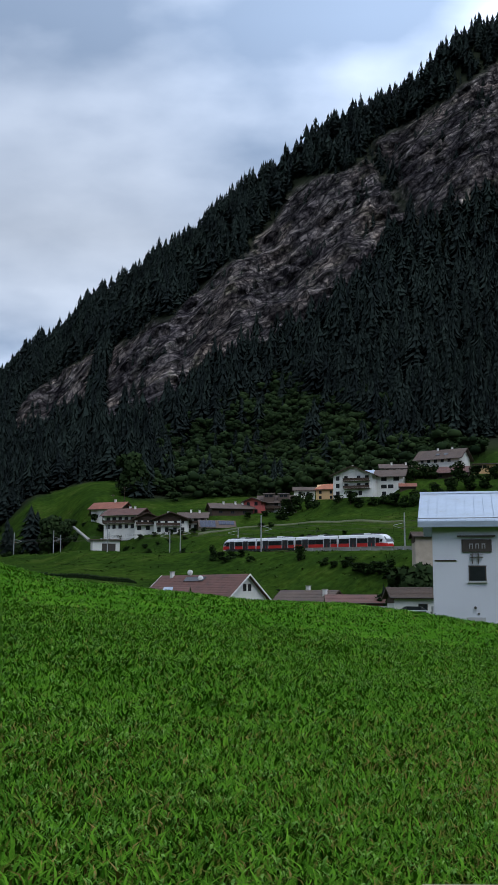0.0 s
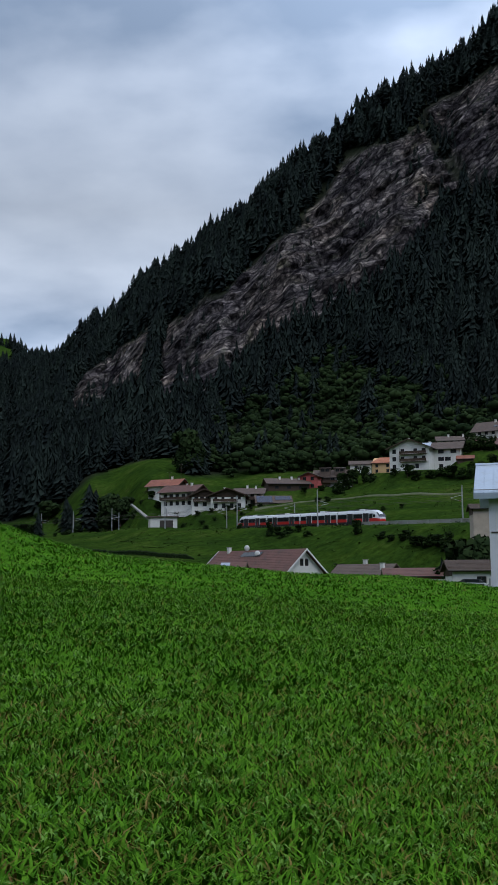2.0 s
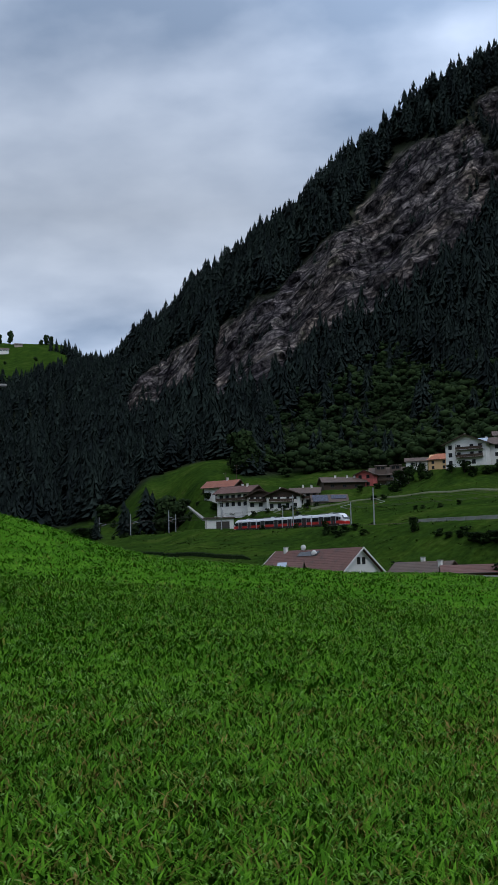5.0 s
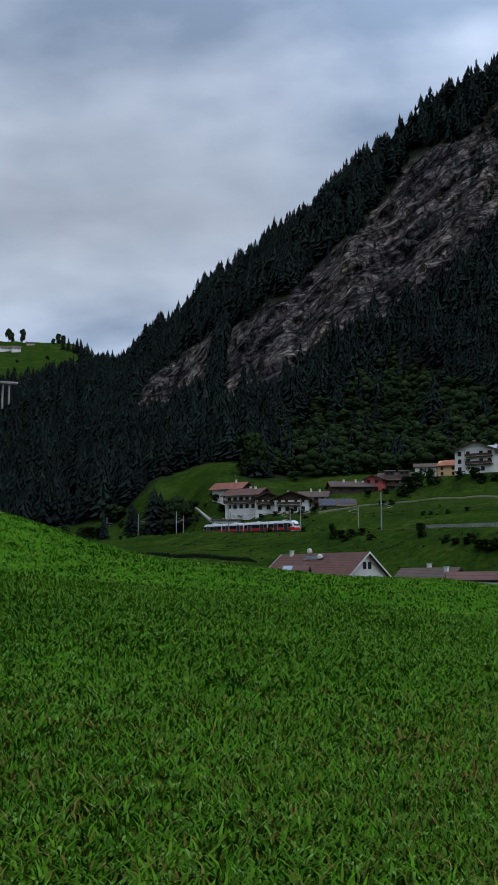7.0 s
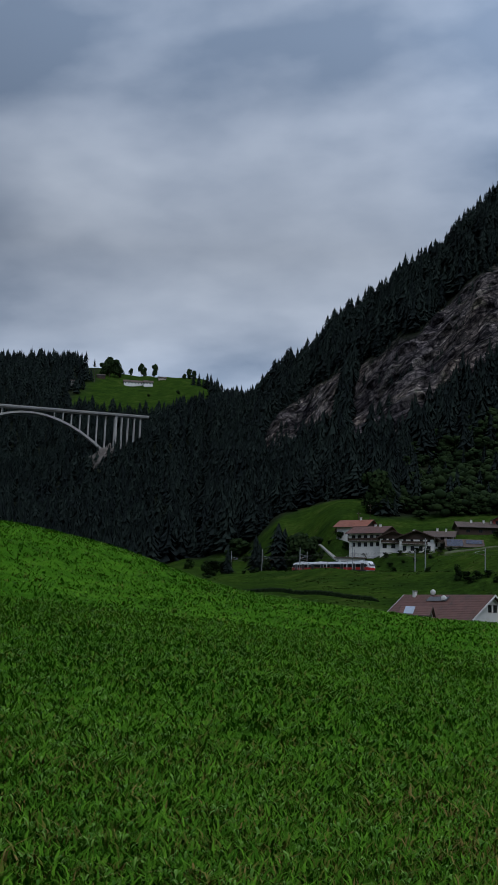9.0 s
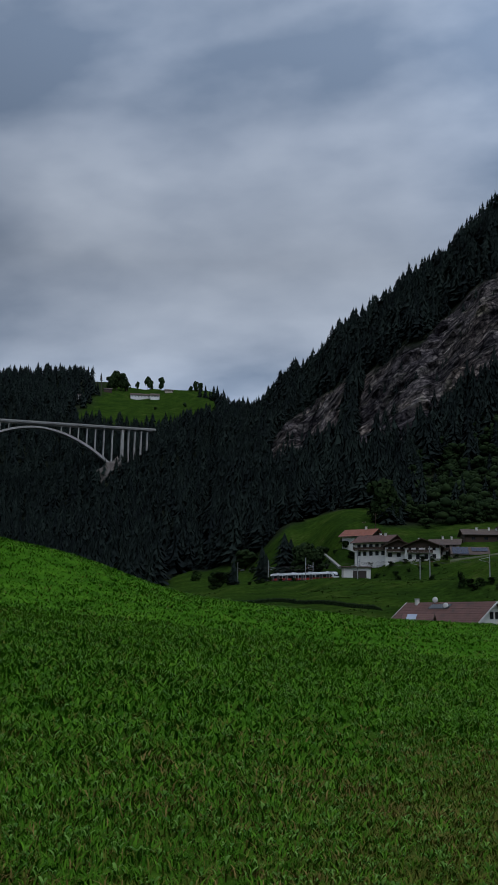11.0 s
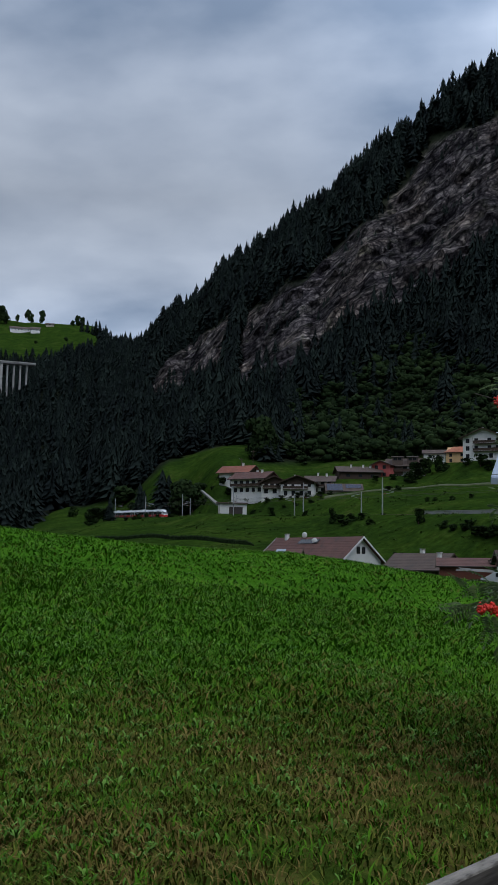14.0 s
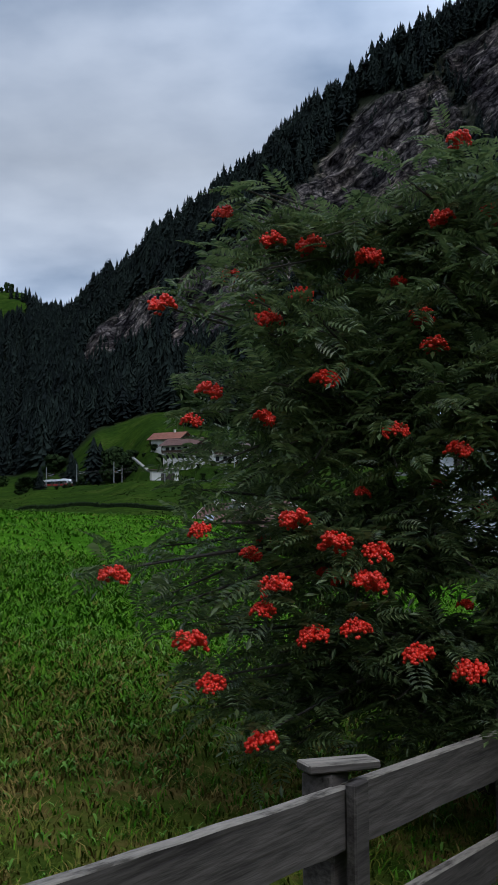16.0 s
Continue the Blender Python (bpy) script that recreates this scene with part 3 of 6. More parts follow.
def crown(seed, leaves=110, low=0.38, high=0.82, lumps_of=0):
    """A round-headed tree of clumps, one metre high; lumps_of: broken clumps within the leaves."""
    g = random.Random(seed)
    V, F = [(-.015, 0, 0), (.015, 0, 0), (0, 0, .6)], [(0, 1, 2)]
    lumps = [(g.uniform(-.2, .2), g.uniform(-.2, .2), g.uniform(low, high), g.uniform(.12, .22)) for _ in range(10)]
    for cx, cy, cz, rr in lumps[:lumps_of]:
        bm = bmesh.new()
        bmesh.ops.create_icosphere(bm, subdivisions=1, radius=rr * .95)
        k = len(V)
        for v in bm.verts:
            q = g.uniform(.72, 1.25)
            V.append((cx + v.co.x * q, cy + v.co.y * q, cz + v.co.z * q * .85))
        F += [tuple(k + v.index for v in f.verts) for f in bm.faces]
        bm.free()
    for q in range(leaves):
        cx, cy, cz, rr = lumps[q % len(lumps)]
        d = Vector((g.gauss(0, 1), g.gauss(0, 1), g.gauss(0.2, 1))).normalized()
        c = Vector((cx, cy, cz)) + d * rr * g.uniform(.75, 1.1)
        u = d.orthogonal().normalized()
        u.rotate(Matrix.Rotation(g.uniform(0, 6.3), 3, d))
        w = d.cross(u)
        s = g.uniform(.035, .075)
        k = len(V)
        tilt = d * g.uniform(-.04, .04)
        V += [tuple(c + u * s + tilt), tuple(c + w * s * .8 - tilt), tuple(c - u * s * .9 + tilt), tuple(c - w * s * .8 - tilt)]
        F += [(k, k + 1, k + 2), (k, k + 2, k + 3)]
    return np.array(V, float), np.array(F, int)


def join_scatter(name, groups, material, label, category):
    """One mesh of many plants; groups: pairs of templates and places."""
    g = np.random.default_rng(5)
    Vs, Fs, off = [], [], 0
    for templates, places in groups:
        pick = g.integers(0, len(templates), len(places))
        for k, t in enumerate(templates):
            P = places[pick == k]
            if len(P):
                V, F = scatter(name, t, P, material)
                Vs.append(V)
                Fs.append(F + off)
                off += len(V)
    ob = new(name, mesh_from(name, np.concatenate(Vs), np.concatenate(Fs), material))
    return tagged(ob, label, category, kind="stuff")


def build_forest():
    g = np.random.default_rng(11)

    def cast(n, az0, az1, r0, r1):
        az = g.uniform(az0, az1, n)
        r = np.sqrt(g.uniform(r0 ** 2, r1 ** 2, n))
        x, y = r * np.sin(np.radians(az)), r * np.cos(np.radians(az))
        z = land(x, y)
        return az, r, x, y, z, (z - 1.6) / r

    # spruces on the mountain
    az, r, x, y, z, rise = np.concatenate([cast(14500, -15.5, 19, 500, 1150), cast(3400, -15.5, -5, 1050, 1420)], axis=1)
    rock = rock_share(az, rise, x, y)
    back = np.interp(az, [-15, -11, -8, 0, 7, 13, 20], [1450, 1330, 1280, 1085, 1080, 1080, 1080])
    edge = wood_edge(az)
    brush = (az > -5) & (az < 8) & (rise < .205 - .01 * np.abs(az - 2)) & (r < 760)
    keep = (g.uniform(0, 1, len(az)) > np.clip(rock * 1.1, 0, 0.92 + .16 * vnoise(x / 30, y / 30, 31) * (rock > .5) - .10 * smooth(4, 9, az))) & (r < back) & (r > edge) & ~(brush & (g.uniform(0, 1, len(az)) < .9))
    h = g.uniform(13, 31, len(az)) * g.uniform(.55, 1.2, len(az)) * np.where(rock > .3, .45, 1) * np.where(r < 620, .8, 1)
    P = np.stack([x, y, z - 1.0, g.uniform(0, 6.28, len(az)), h * g.uniform(.72, 1.35, len(az)), h, g.uniform(-.03, .03, len(az))], 1)
    mountain = P[keep]
    # spruces round the gorge and on the far hill
    az, r, x, y, z, rise = cast(9000, -33, -12.5, 470, 2050)
    m = far_meadow(az, rise, r, x, y)
    keep = (r > wood_edge(az)) & (g.uniform(0, 1, len(az)) > m * 1.02 - .004) & ~((r > 1880) & (az > -22.5) & (g.uniform(0, 1, len(az)) < .93))
    h = g.uniform(14, 32, len(az))
    Q = np.stack([x, y, z - 1.0, g.uniform(0, 6.28, len(az)), h * g.uniform(.75, 1.35, len(az)), h, g.uniform(-.03, .03, len(az))], 1)[keep]
    spruces = np.concatenate([mountain, Q])
    far = np.hypot(spruces[:, 0], spruces[:, 1]) > 700
    join_scatter("spruce_forest", [([conifer(s, 13, 8, False) for s in range(8)], spruces[~far]), ([conifer(s + 8, 9, 6, False) for s in range(8)], spruces[far])], M["spruce"], "dark green spruce forest on steep mountain slopes", "forest")
    # lighter broad-leaved wood above the village
    az, r, x, y, z, rise = cast(3400, -6, 16, 470, 780)
    foot = np.interp(az, [-6, -4.6, -3, 0, 3, 7, 16], [560, 508, 505, 500, 480, 470, 474])
    keep = (r > foot) & (rise < .222 - .009 * np.abs(az - 3)) & (g.uniform(0, 1, len(az)) < .8)
    h = g.uniform(5, 14, len(az)) * g.uniform(.7, 1.1, len(az))
    P = np.stack([x, y, z - .8, g.uniform(0, 6.28, len(az)), h * g.uniform(1.0, 1.5, len(az)), h, np.zeros(len(az))], 1)[keep]
    join_scatter("broadleaf_wood", [([crown(s, 64, .2, .82, 9) for s in range(6)], P)], M["broadleaf"], "lighter green broad-leaved thicket above the village", "wood")


build_forest()


# ---- railway ----
SIDE = np.array((-TRACK_WAY[1], TRACK_WAY[0]))  # towards the valley
TRACK_TURN = math.degrees(math.atan2(TRACK_WAY[1], TRACK_WAY[0]))
GRADE = math.degrees(math.atan(0.030))


def on_track(s, side=0.0, up=0.0):
    p = TRACK_AT + s * TRACK_WAY + side * SIDE
    return Vector((p[0], p[1], track_height(s) + up))


def build_track():
    m = Matrix.Translation(on_track(0)) @ pose(0, 0, 0, 0, 0, TRACK_TURN) @ pose(0, 0, 0, 0, -GRADE, 0)
    bed = thing("railway_track", m, "double railway track with rusty rails on grey ballast", "railway track", kind="structure")
    part("ballast", prism([(3.2, -0.22), (3.9, -0.75), (-8.4, -0.75), (-7.7, -0.22)], -90, 330), M["ballast"], bed)
    for y in (0.72, -0.72, -3.8, -5.2):
        part("rail", prism([(y - .07, -.22), (y + .07, -.22), (y + .04, 0), (y - .04, 0)], -90, 330), M["rail"], bed)
    # concrete parapet above the slope
    wall = thing("retaining_wall", m, "pale concrete retaining wall below the railway", "wall", kind="structure")
    part("wall_face", prism([(4.3, -3.4), (4.3, .45), (4.75, .45), (4.75, -3.4)], -88, -2), M["concrete"], wall)
    part("coping", prism([(4.2, .45), (4.2, .62), (4.9, .62), (4.9, .45)], -88, -2), M["concrete"], wall)
    for k in range(22):
        part("wall_pier", box(-87 + 4 * k, -86.6 + 4 * k, 4.75, 4.95, -3.4, .45), M["concrete"], wall)
    for y in (0.0, -4.5):
        for h in (5.4, 6.7):
            wire = part("contact_wire", rod((-90, y, h), (330, y, h), .022, n=4), M["frame_dark"], bed)


def catenary_mast(s, side, h, arm):
    m = Matrix.Translation(on_track(s, side, -1.2)) @ pose(0, 0, 0, 0, 0, TRACK_TURN)
    t = thing("catenary_mast", m, "grey steel catenary mast beside the railway", "mast", "masts along the railway")
    part("pole", rod((0, 0, 0), (0, 0, h + 1.2), .21, .15, 8), M["galvanised"], t)
    part("footing", box(-.45, .45, -.45, .45, 0, .9, bevel=.05), M["concrete"], t)
    d = -arm
    bm = rod((0, 0, 8.2), (0, d, 7.4), .055, n=6)
    rod((0, 0, 6.6), (0, d, 7.3), .05, n=6, bm=bm)
    part("cantilever", bm, M["galvanised"], t)
    part("insulator", rod((0, d * .12, 6.7), (0, d * .28, 6.85), .11, n=6), M["timber_red"], t)


def build_train():
    train = thing("train", pose(0, 0, 0), "red and white four-car electric multiple-unit train", "train")
    rise = [(1.36, .35), (1.44, .9), (1.46, 2.3), (1.38, 3.0), (1.12, 3.55), (.7, 3.78)]
    prof = rise + [(-y, z) for y, z in rise[::-1]]
    CAR = 19.2
    for c in range(4):
        x0 = c * (CAR + .35)
        x1 = x0 + CAR
        bm = bmesh.new()
        nose_a, nose_b = c == 0, c == 3
        # sections along the car; the ends of the train slope and round off
        secs = [(x0, 1, 0, 1)] if not nose_a else [(x0, .62, 0.25, .30), (x0 + .35, .80, .12, .52), (x0 + 1.3, .95, .0, .84), (x0 + 2.6, 1, 0, 1)]
        secs += [(x1, 1, 0, 1)] if not nose_b else [(x1 - 2.6, 1, 0, 1), (x1 - 1.3, .95, 0, .84), (x1 - .35, .80, .12, .52), (x1, .62, .25, .30)]
        rings = []
        for x, w, lift, hh in secs:
            rings.append([bm.verts.new((x, y * w, .35 + lift + (z - .35) * hh)) for y, z in prof])
        for a, b in zip(rings, rings[1:]):
            for i in range(len(prof)):
                bm.faces.new((a[i], a[(i + 1) % len(prof)], b[(i + 1) % len(prof)], b[i]))
        bm.faces.new(rings[0][::-1])
        bm.faces.new(rings[-1])
        bmesh.ops.recalc_face_normals(bm, faces=bm.faces)
        car = part("car_body", bm, M["train_white"], train, "white car body")
        a, b = x0 + (2.4 if nose_a else .1), x1 - (2.4 if nose_b else .1)
        end = nose_a or nose_b
        for sgn in (1, -1):
            part("red_band", box(a, b, sgn * 1.40, sgn * 1.475, .80, 1.62), M["train_red"], car, "red lower band")
            part("skirt", box(a, b, sgn * 1.30, sgn * 1.45, .30, .80), M["train_dark"], car)
            part("window_band", box(a + .2, b - .2, sgn * 1.42, sgn * 1.478, 1.62, 2.85), M["train_dark"], car, "black window band")
            doors = [x0 + 5.6, x0 + 13.0] if end else [x0 + 4.5, x0 + 14.4]
            for q in doors:
                for e in (-.72, .72):
                    part("door", box(q + e - .6, q + e + .6, sgn * 1.42, sgn * 1.487, .75, 3.0), M["train_dark"], car, "dark glazed door leaf")
                for e in (-1.42, 1.42):
                    part("door_post", box(q + e - .11, q + e + .11, sgn * 1.42, sgn * 1.486, .8, 3.0), M["train_white"], car)
            cuts = [a + .3] + [v for q in doors for v in (q - 1.75, q + 1.75)] + [b - .3]
            for u, v in zip(cuts[::2], cuts[1::2]):
                if v - u > .9:
                    k = max(1, round((v - u) / 3.2))
                    for j in range(k):
                        w = (v - u) / k
                        part("window", box(u + j * w + .07, u + (j + 1) * w - .07, sgn * 1.42, sgn * 1.484, 1.76, 2.74), M["glass"], car)
        part("roof_equipment", box(x0 + 3.4, x1 - 4.2, -.75, .75, 3.70, 4.05, bevel=.12), M["train_dark"], car)
        part("air_conditioner", box(x0 + 7.0, x0 + 9.6, -.85, .85, 3.7, 4.12, bevel=.1), M["train_white"], car)
        for q in (x0 + 2.6, x1 - 2.6):
            bm = bmesh.new()
            for w in (-.9, .9):
                for y in (-.72, .72):
                    rod((q + w, y - .06, .42), (q + w, y + .06, .42), .42, n=14, bm=bm)
            box(q - 1.4, q + 1.4, -.95, .95, .36, .62, bm=bm)
            part("bogie", bm, M["train_dark"], car)
        if c < 3:
            part("gangway", box(x1 - .05, x1 + .40, -1.2, 1.2, .6, 3.5), M["rubber"], car)
        if end:
            tip = x0 if nose_a else x1
            d = 1 if nose_a else -1
            pane = prism([(-1.14, 1.72), (1.14, 1.72), (1.12, 2.85), (-1.12, 2.85)], 0, .06)
            bmesh.ops.transform(pane, matrix=Matrix.Translation((tip + d * .17, 0, .30)) @ Matrix.Rotation(radians(0), 4, "Y"), verts=pane.verts)
            for v in pane.verts:
                v.co.x += d * (v.co.z - 2.0) * 1.05 - d * .12
            part("windscreen", pane, M["glass"], car)
            bm = bmesh.new()
            rings = []
            for dx, w in ((-.03, .64), (.35, .815), (1.3, .965), (2.45, 1.012)):
                y = 1.45 * w
                rings.append([bm.verts.new((tip + d * dx, q * y, zz)) for q, zz in ((-1, .62), (1, .62), (1, 1.5 + .09 * dx), (-1, 1.5 + .09 * dx))])
            for ra, rb in zip(rings, rings[1:]):
                for i in range(4):
                    bm.faces.new((ra[i], ra[(i + 1) % 4], rb[(i + 1) % 4], rb[i]))
            bm.faces.new(rings[0][::-1])
            bm.faces.new(rings[-1])
            bmesh.ops.recalc_face_normals(bm, faces=bm.faces)
            part("nose_band", bm, M["train_red"], car, "red nose")
            for sgn in (1, -1):
                part("headlight", box(tip - d * .06, tip + d * .05, sgn * .55, sgn * .85, 1.3, 1.48), M["plaster"], car, "small white headlight")
            for sgn in (1, -1):
                part("cab_window", box(tip + d * 1.5, tip + d * 2.5, sgn * 1.36, sgn * 1.47, 1.9, 2.6), M["glass"], car)
    bm = rod((30, 0, 3.9), (31.2, 0, 4.6), .05, n=6)
    rod((31.2, 0, 4.6), (30, 0, 5.35), .05, n=6, bm=bm)
    rod((30, -.8, 5.37), (30, .8, 5.37), .05, n=6, bm=bm)
    part("pantograph", bm, M["train_dark"], train)
    return train


build_track()
for _s, _d, _h, _a in ((18.2, 4.6, 10.0, 3.6), (66.5, 4.2, 10.3, 3.6), (122.6, 4.0, 11.0, 3.6), (175.6, 3.8, 9.6, 3.6), (222, 4.0, 9.8, 3.6), (268, 4.0, 9.8, 3.6),
                       (-27, -8.9, 9.5, -3.6), (53, -8.9, 7.6, -3.6), (99, -8.9, 8.2, -3.6), (150, -8.9, 9.0, -3.6), (200, -8.9, 9.0, -3.6), (245, -8.9, 9.0, -3.6)):
    catenary_mast(_s, _d, _h, _a)
TRAIN = build_train()


# ---- houses ----
WINDOWS = {}


def window_meshes(w, h):
    key = (round(w, 2), round(h, 2))
    if key not in WINDOWS:
        bm = bmesh.new()
        t = .09
        for a in ((-w / 2 - t, -w / 2, -h / 2 - t, h / 2 + t), (w / 2, w / 2 + t, -h / 2 - t, h / 2 + t), (-w / 2, w / 2, h / 2, h / 2 + t), (-w / 2 - .05, w / 2 + .05, -h / 2 - t, -h / 2), (-.03, .03, -h / 2, h / 2)):
            box(a[0], a[1], -.07, .03, a[2], a[3], bm)
        fr = bpy.data.meshes.new("window")
        bm.to_mesh(fr)
        bm.free()
        fr.materials.append(M["frame_dark"])
        bm = box(-w / 2, w / 2, -.02, .02, -h / 2, h / 2)
        pn = bpy.data.meshes.new("pane")
        bm.to_mesh(pn)
        bm.free()
        pn.materials.append(M["glass"])
        WINDOWS[key] = fr, pn
    return WINDOWS[key]


def add_window(parent, m, w, h):
    fr, pn = window_meshes(w, h)
    f = shared("window", fr, parent, m)
    shared("pane", pn, f, Matrix.Identity(4))


def house(name, label, az, r, z, turn, L, D, eave, ridge, wall, roof, wins=(), balconies=(), timber=None, over=1.0, chimneys=(), hip=0.0, panels=(), barge="timber", depth=4.0):
    """A pitched-roof house; its ridge runs along its own x. Faces: S, N long sides, W, E gables."""
    x, y = polar(az, r)
    t = thing(name, pose(x, y, z, 0, 0, turn - az), label, "house" if name != "barn" and name != "shed" else name)
    hl, hd = L / 2, D / 2
    part("wall", prism([(-hd, -depth), (hd, -depth), (hd, eave), (0, ridge - .12), (-hd, eave)], -hl, hl), wall, t)
    if timber:  # boarded gable and upper floor
        zt = eave - timber
        for sx in (-1, 1):
            bm = bmesh.new()
            pts = [(-hd, zt), (hd, zt), (hd, eave), (0, ridge - .14), (-hd, eave)]
            bm = prism(pts, sx * hl, sx * (hl + .07))
            part("gable_boarding", bm, M["timber"], t, "dark timber gable boarding")
    slope = (ridge - eave) / hd
    for sy in (-1, 1):
        e = hd + over * .9
        ze = ridge - slope * e
        bm = bmesh.new()
        th = .26
        x0, x1 = -hl - over, hl + over
        hx = hip
        top = [(x0 + hx, 0, ridge + .10), (x1 - hx, 0, ridge + .10), (x1, sy * e, ze + .10), (x0, sy * e, ze + .10)]
        lo = [(a, b, c - th) for a, b, c in top]
        v = [bm.verts.new(p) for p in top + lo]
        for f in ((0, 1, 2, 3), (7, 6, 5, 4), (0, 4, 5, 1), (1, 5, 6, 2), (2, 6, 7, 3), (3, 7, 4, 0)):
            bm.faces.new([v[i] for i in f])
        bmesh.ops.recalc_face_normals(bm, faces=bm.faces)
        rf = part("roof", bm, roof, t)
        # courses of the covering
        n = max(3, int(e * math.hypot(1, slope) / .55))
        bm = bmesh.new()
        for k in range(1, n):
            q = k / n
            yy, zz = sy * e * q, ridge + (ze - ridge) * q
            box(x0 + hx * (1 - q) + .05, x1 - hx * (1 - q) - .05, yy - .04, yy + .04, zz + .09, zz + .112, bm)
        part("course", bm, roof, rf)["kind"] = "stuff"
        part("gutter", rod((x0, sy * (e + .06), ze), (x1, sy * (e + .06), ze), .09, n=6), M["frame_dark"], t)
        if not hip:
            for xx in (x0, x1):
                bm = bmesh.new()
                a, b = Vector((xx, 0, ridge)), Vector((xx, sy * e, ze))
                w = .05
                v = [bm.verts.new(p) for p in ((xx - w, 0, ridge + .14), (xx + w, 0, ridge + .14), (xx + w, sy * e, ze + .14), (xx - w, sy * e, ze + .14),
                                               (xx - w, 0, ridge - .25), (xx + w, 0, ridge - .25), (xx + w, sy * e, ze - .25), (xx - w, sy * e, ze - .25))]
                for f in ((0, 1, 2, 3), (7, 6, 5, 4), (0, 4, 5, 1), (1, 5, 6, 2), (2, 6, 7, 3), (3, 7, 4, 0)):
                    bm.faces.new([v[i] for i in f])
                bmesh.ops.recalc_face_normals(bm, faces=bm.faces)
                part("bargeboard", bm, M[barge], t)
    FACE = {"S": pose(0, -hd, 0), "N": pose(0, hd, 0, 0, 0, 180), "W": pose(-hl, 0, 0, 0, 0, -90), "E": pose(hl, 0, 0, 0, 0, 90)}
    for f, u, zz, w, h in wins:
        off = -.075 if (timber and f in "WE" and zz > eave - timber) else 0
        add_window(t, FACE[f] @ pose(u, off, zz), w, h)
    for f, u0, u1, zz in balconies:
        m = FACE[f]
        fl = part("balcony", box(u0, u1, -1.25, -.01, zz - .16, zz), M["timber"], t, "dark timber balcony")
        fl.matrix_basis = m
        bm = box(u0, u1, -1.28, -1.2, zz + .12, zz + .95)
        part("balustrade", bm, M["timber"], fl)
        part("balcony_handrail", box(u0 - .05, u1 + .05, -1.33, -1.16, zz + .95, zz + 1.04), M["timber"], fl)
        for u in (u0 + .06, u1 - .06):
            part("balcony_post", box(u - .06, u + .06, -1.27, -1.15, zz, zz + 2.3), M["timber"], fl)
    for u, v in chimneys:
        zc = ridge - slope * abs(v)
        c = part("chimney", box(u - .35, u + .35, v - .35, v + .35, zc - .3, zc + 1.1), M["plaster"], t, "white chimney")
        part("chimney_cap", box(u - .45, u + .45, v - .45, v + .45, zc + 1.1, zc + 1.24), M["concrete"], c)
    for u0, u1, q0, q1, mat in panels:  # panels on the south slope, by share of the slope
        e = hd + over * .9
        a = math.atan(slope)
        ln = e / math.cos(a)
        k = max(1, round((u1 - u0) / 1.7))
        w = (u1 - u0) / k
        for j in range(k):
            p = part("roof_panel", box(u0 + j * w + .03, u0 + (j + 1) * w - .03, -q1 * ln, -q0 * ln, .12, .2), M[mat], t)
            p.matrix_basis = pose(0, 0, ridge + .05, math.degrees(a), 0, 0)
    return t


def row(face, us, zz, w=.95, h=1.15):
    return [(face, u, zz, w, h) for u in us]


# farmhouse row below the green knoll
house("farmhouse", "white chalet with a reddish roof and dark timber gable", -7.32, 450, 35.2, -28, 13.5, 9.5, 5.0, 7.6, M["plaster"], M["roof_red"],
      row("W", (-2.6, 0, 2.6), 4.2) + row("W", (-2.6, 0, 2.6), 1.5) + row("S", (-4, -1, 2, 5), 1.6), [("W", -4.0, 4.0, 2.9)], 2.0, 1.3, [(2, 0)])
house("farmhouse", "white chalet with a brown roof and timber balcony", -6.46, 434, 29.9, -30, 15.0, 11.0, 6.4, 9.0, M["plaster"], M["roof_brown"],
      row("W", (-3.2, 0, 3.2), 4.6, 1.3, 1.6) + row("W", (-3.2, 0, 3.2), 1.8, 1.3, 1.5) + row("S", (-5.5, -2.8, 0, 2.8, 5.5), 4.3, 1.4, 1.7) + row("S", (-5.5, -2.8, 0, 2.8, 5.5), 1.5, 1.3, 1.5), [("S", -7.2, 7.2, 2.9), ("W", -4.8, 4.8, 3.3)], 1.6, 1.4, [(1, .6), (4, -.8)])
house("farmhouse", "white chalet with a gabled front and red timber balcony", -5.26, 428, 29.1, 82, 11.0, 10.4, 5.2, 7.4, M["plaster"], M["roof_grey"],
      row("W", (-3.4, -1.1, 1.1, 3.4), 3.9, 1.3, 1.7) + row("W", (-3.4, 0, 3.4), 1.4, 1.4, 1.5), [("W", -4.6, 4.8, 2.6)], 0.9, 1.4)
house("farmhouse", "white chalet with a wide dark-framed gable", -4.09, 425, 27.8, 86, 12.0, 13.2, 6.2, 8.7, M["plaster"], M["roof_grey"],
      row("W", (-4.6, -1.8, 1.8, 4.6), 4.9) + row("W", (-4.6, -1.6, 1.6, 4.6), 1.8, 1.2, 1.7), [("W", -5.6, 4.2, 3.4)], 1.0, 1.5, [(-1, 1.5)])
house("farmhouse", "white house with a long brown roof", -2.95, 433, 30.5, -6, 11.0, 9.0, 4.8, 7.0, M["plaster"], M["roof_grey"],
      row("S", (-4, -1.4, 1.4, 4), 3.6, 1.3, 1.5) + row("S", (-4, -1.4, 1.4, 4), 1.1, 1.3, 1.4), [("S", -4.9, 4.6, 2.2)], 0, 1.1, [(-1, 0), (2.5, -.5)])
house("shed", "low shed with a roof full of blue-black solar panels", -1.72, 424, 29.3, 8, 14.0, 7.0, 1.6, 4.4, M["plaster_tan"], M["roof_grey"], (), (), 0, .5, (), 0,
      [(-6.8, -.6, .08, .95, "solar"), (.6, 6.8, .12, .6, "solar")])
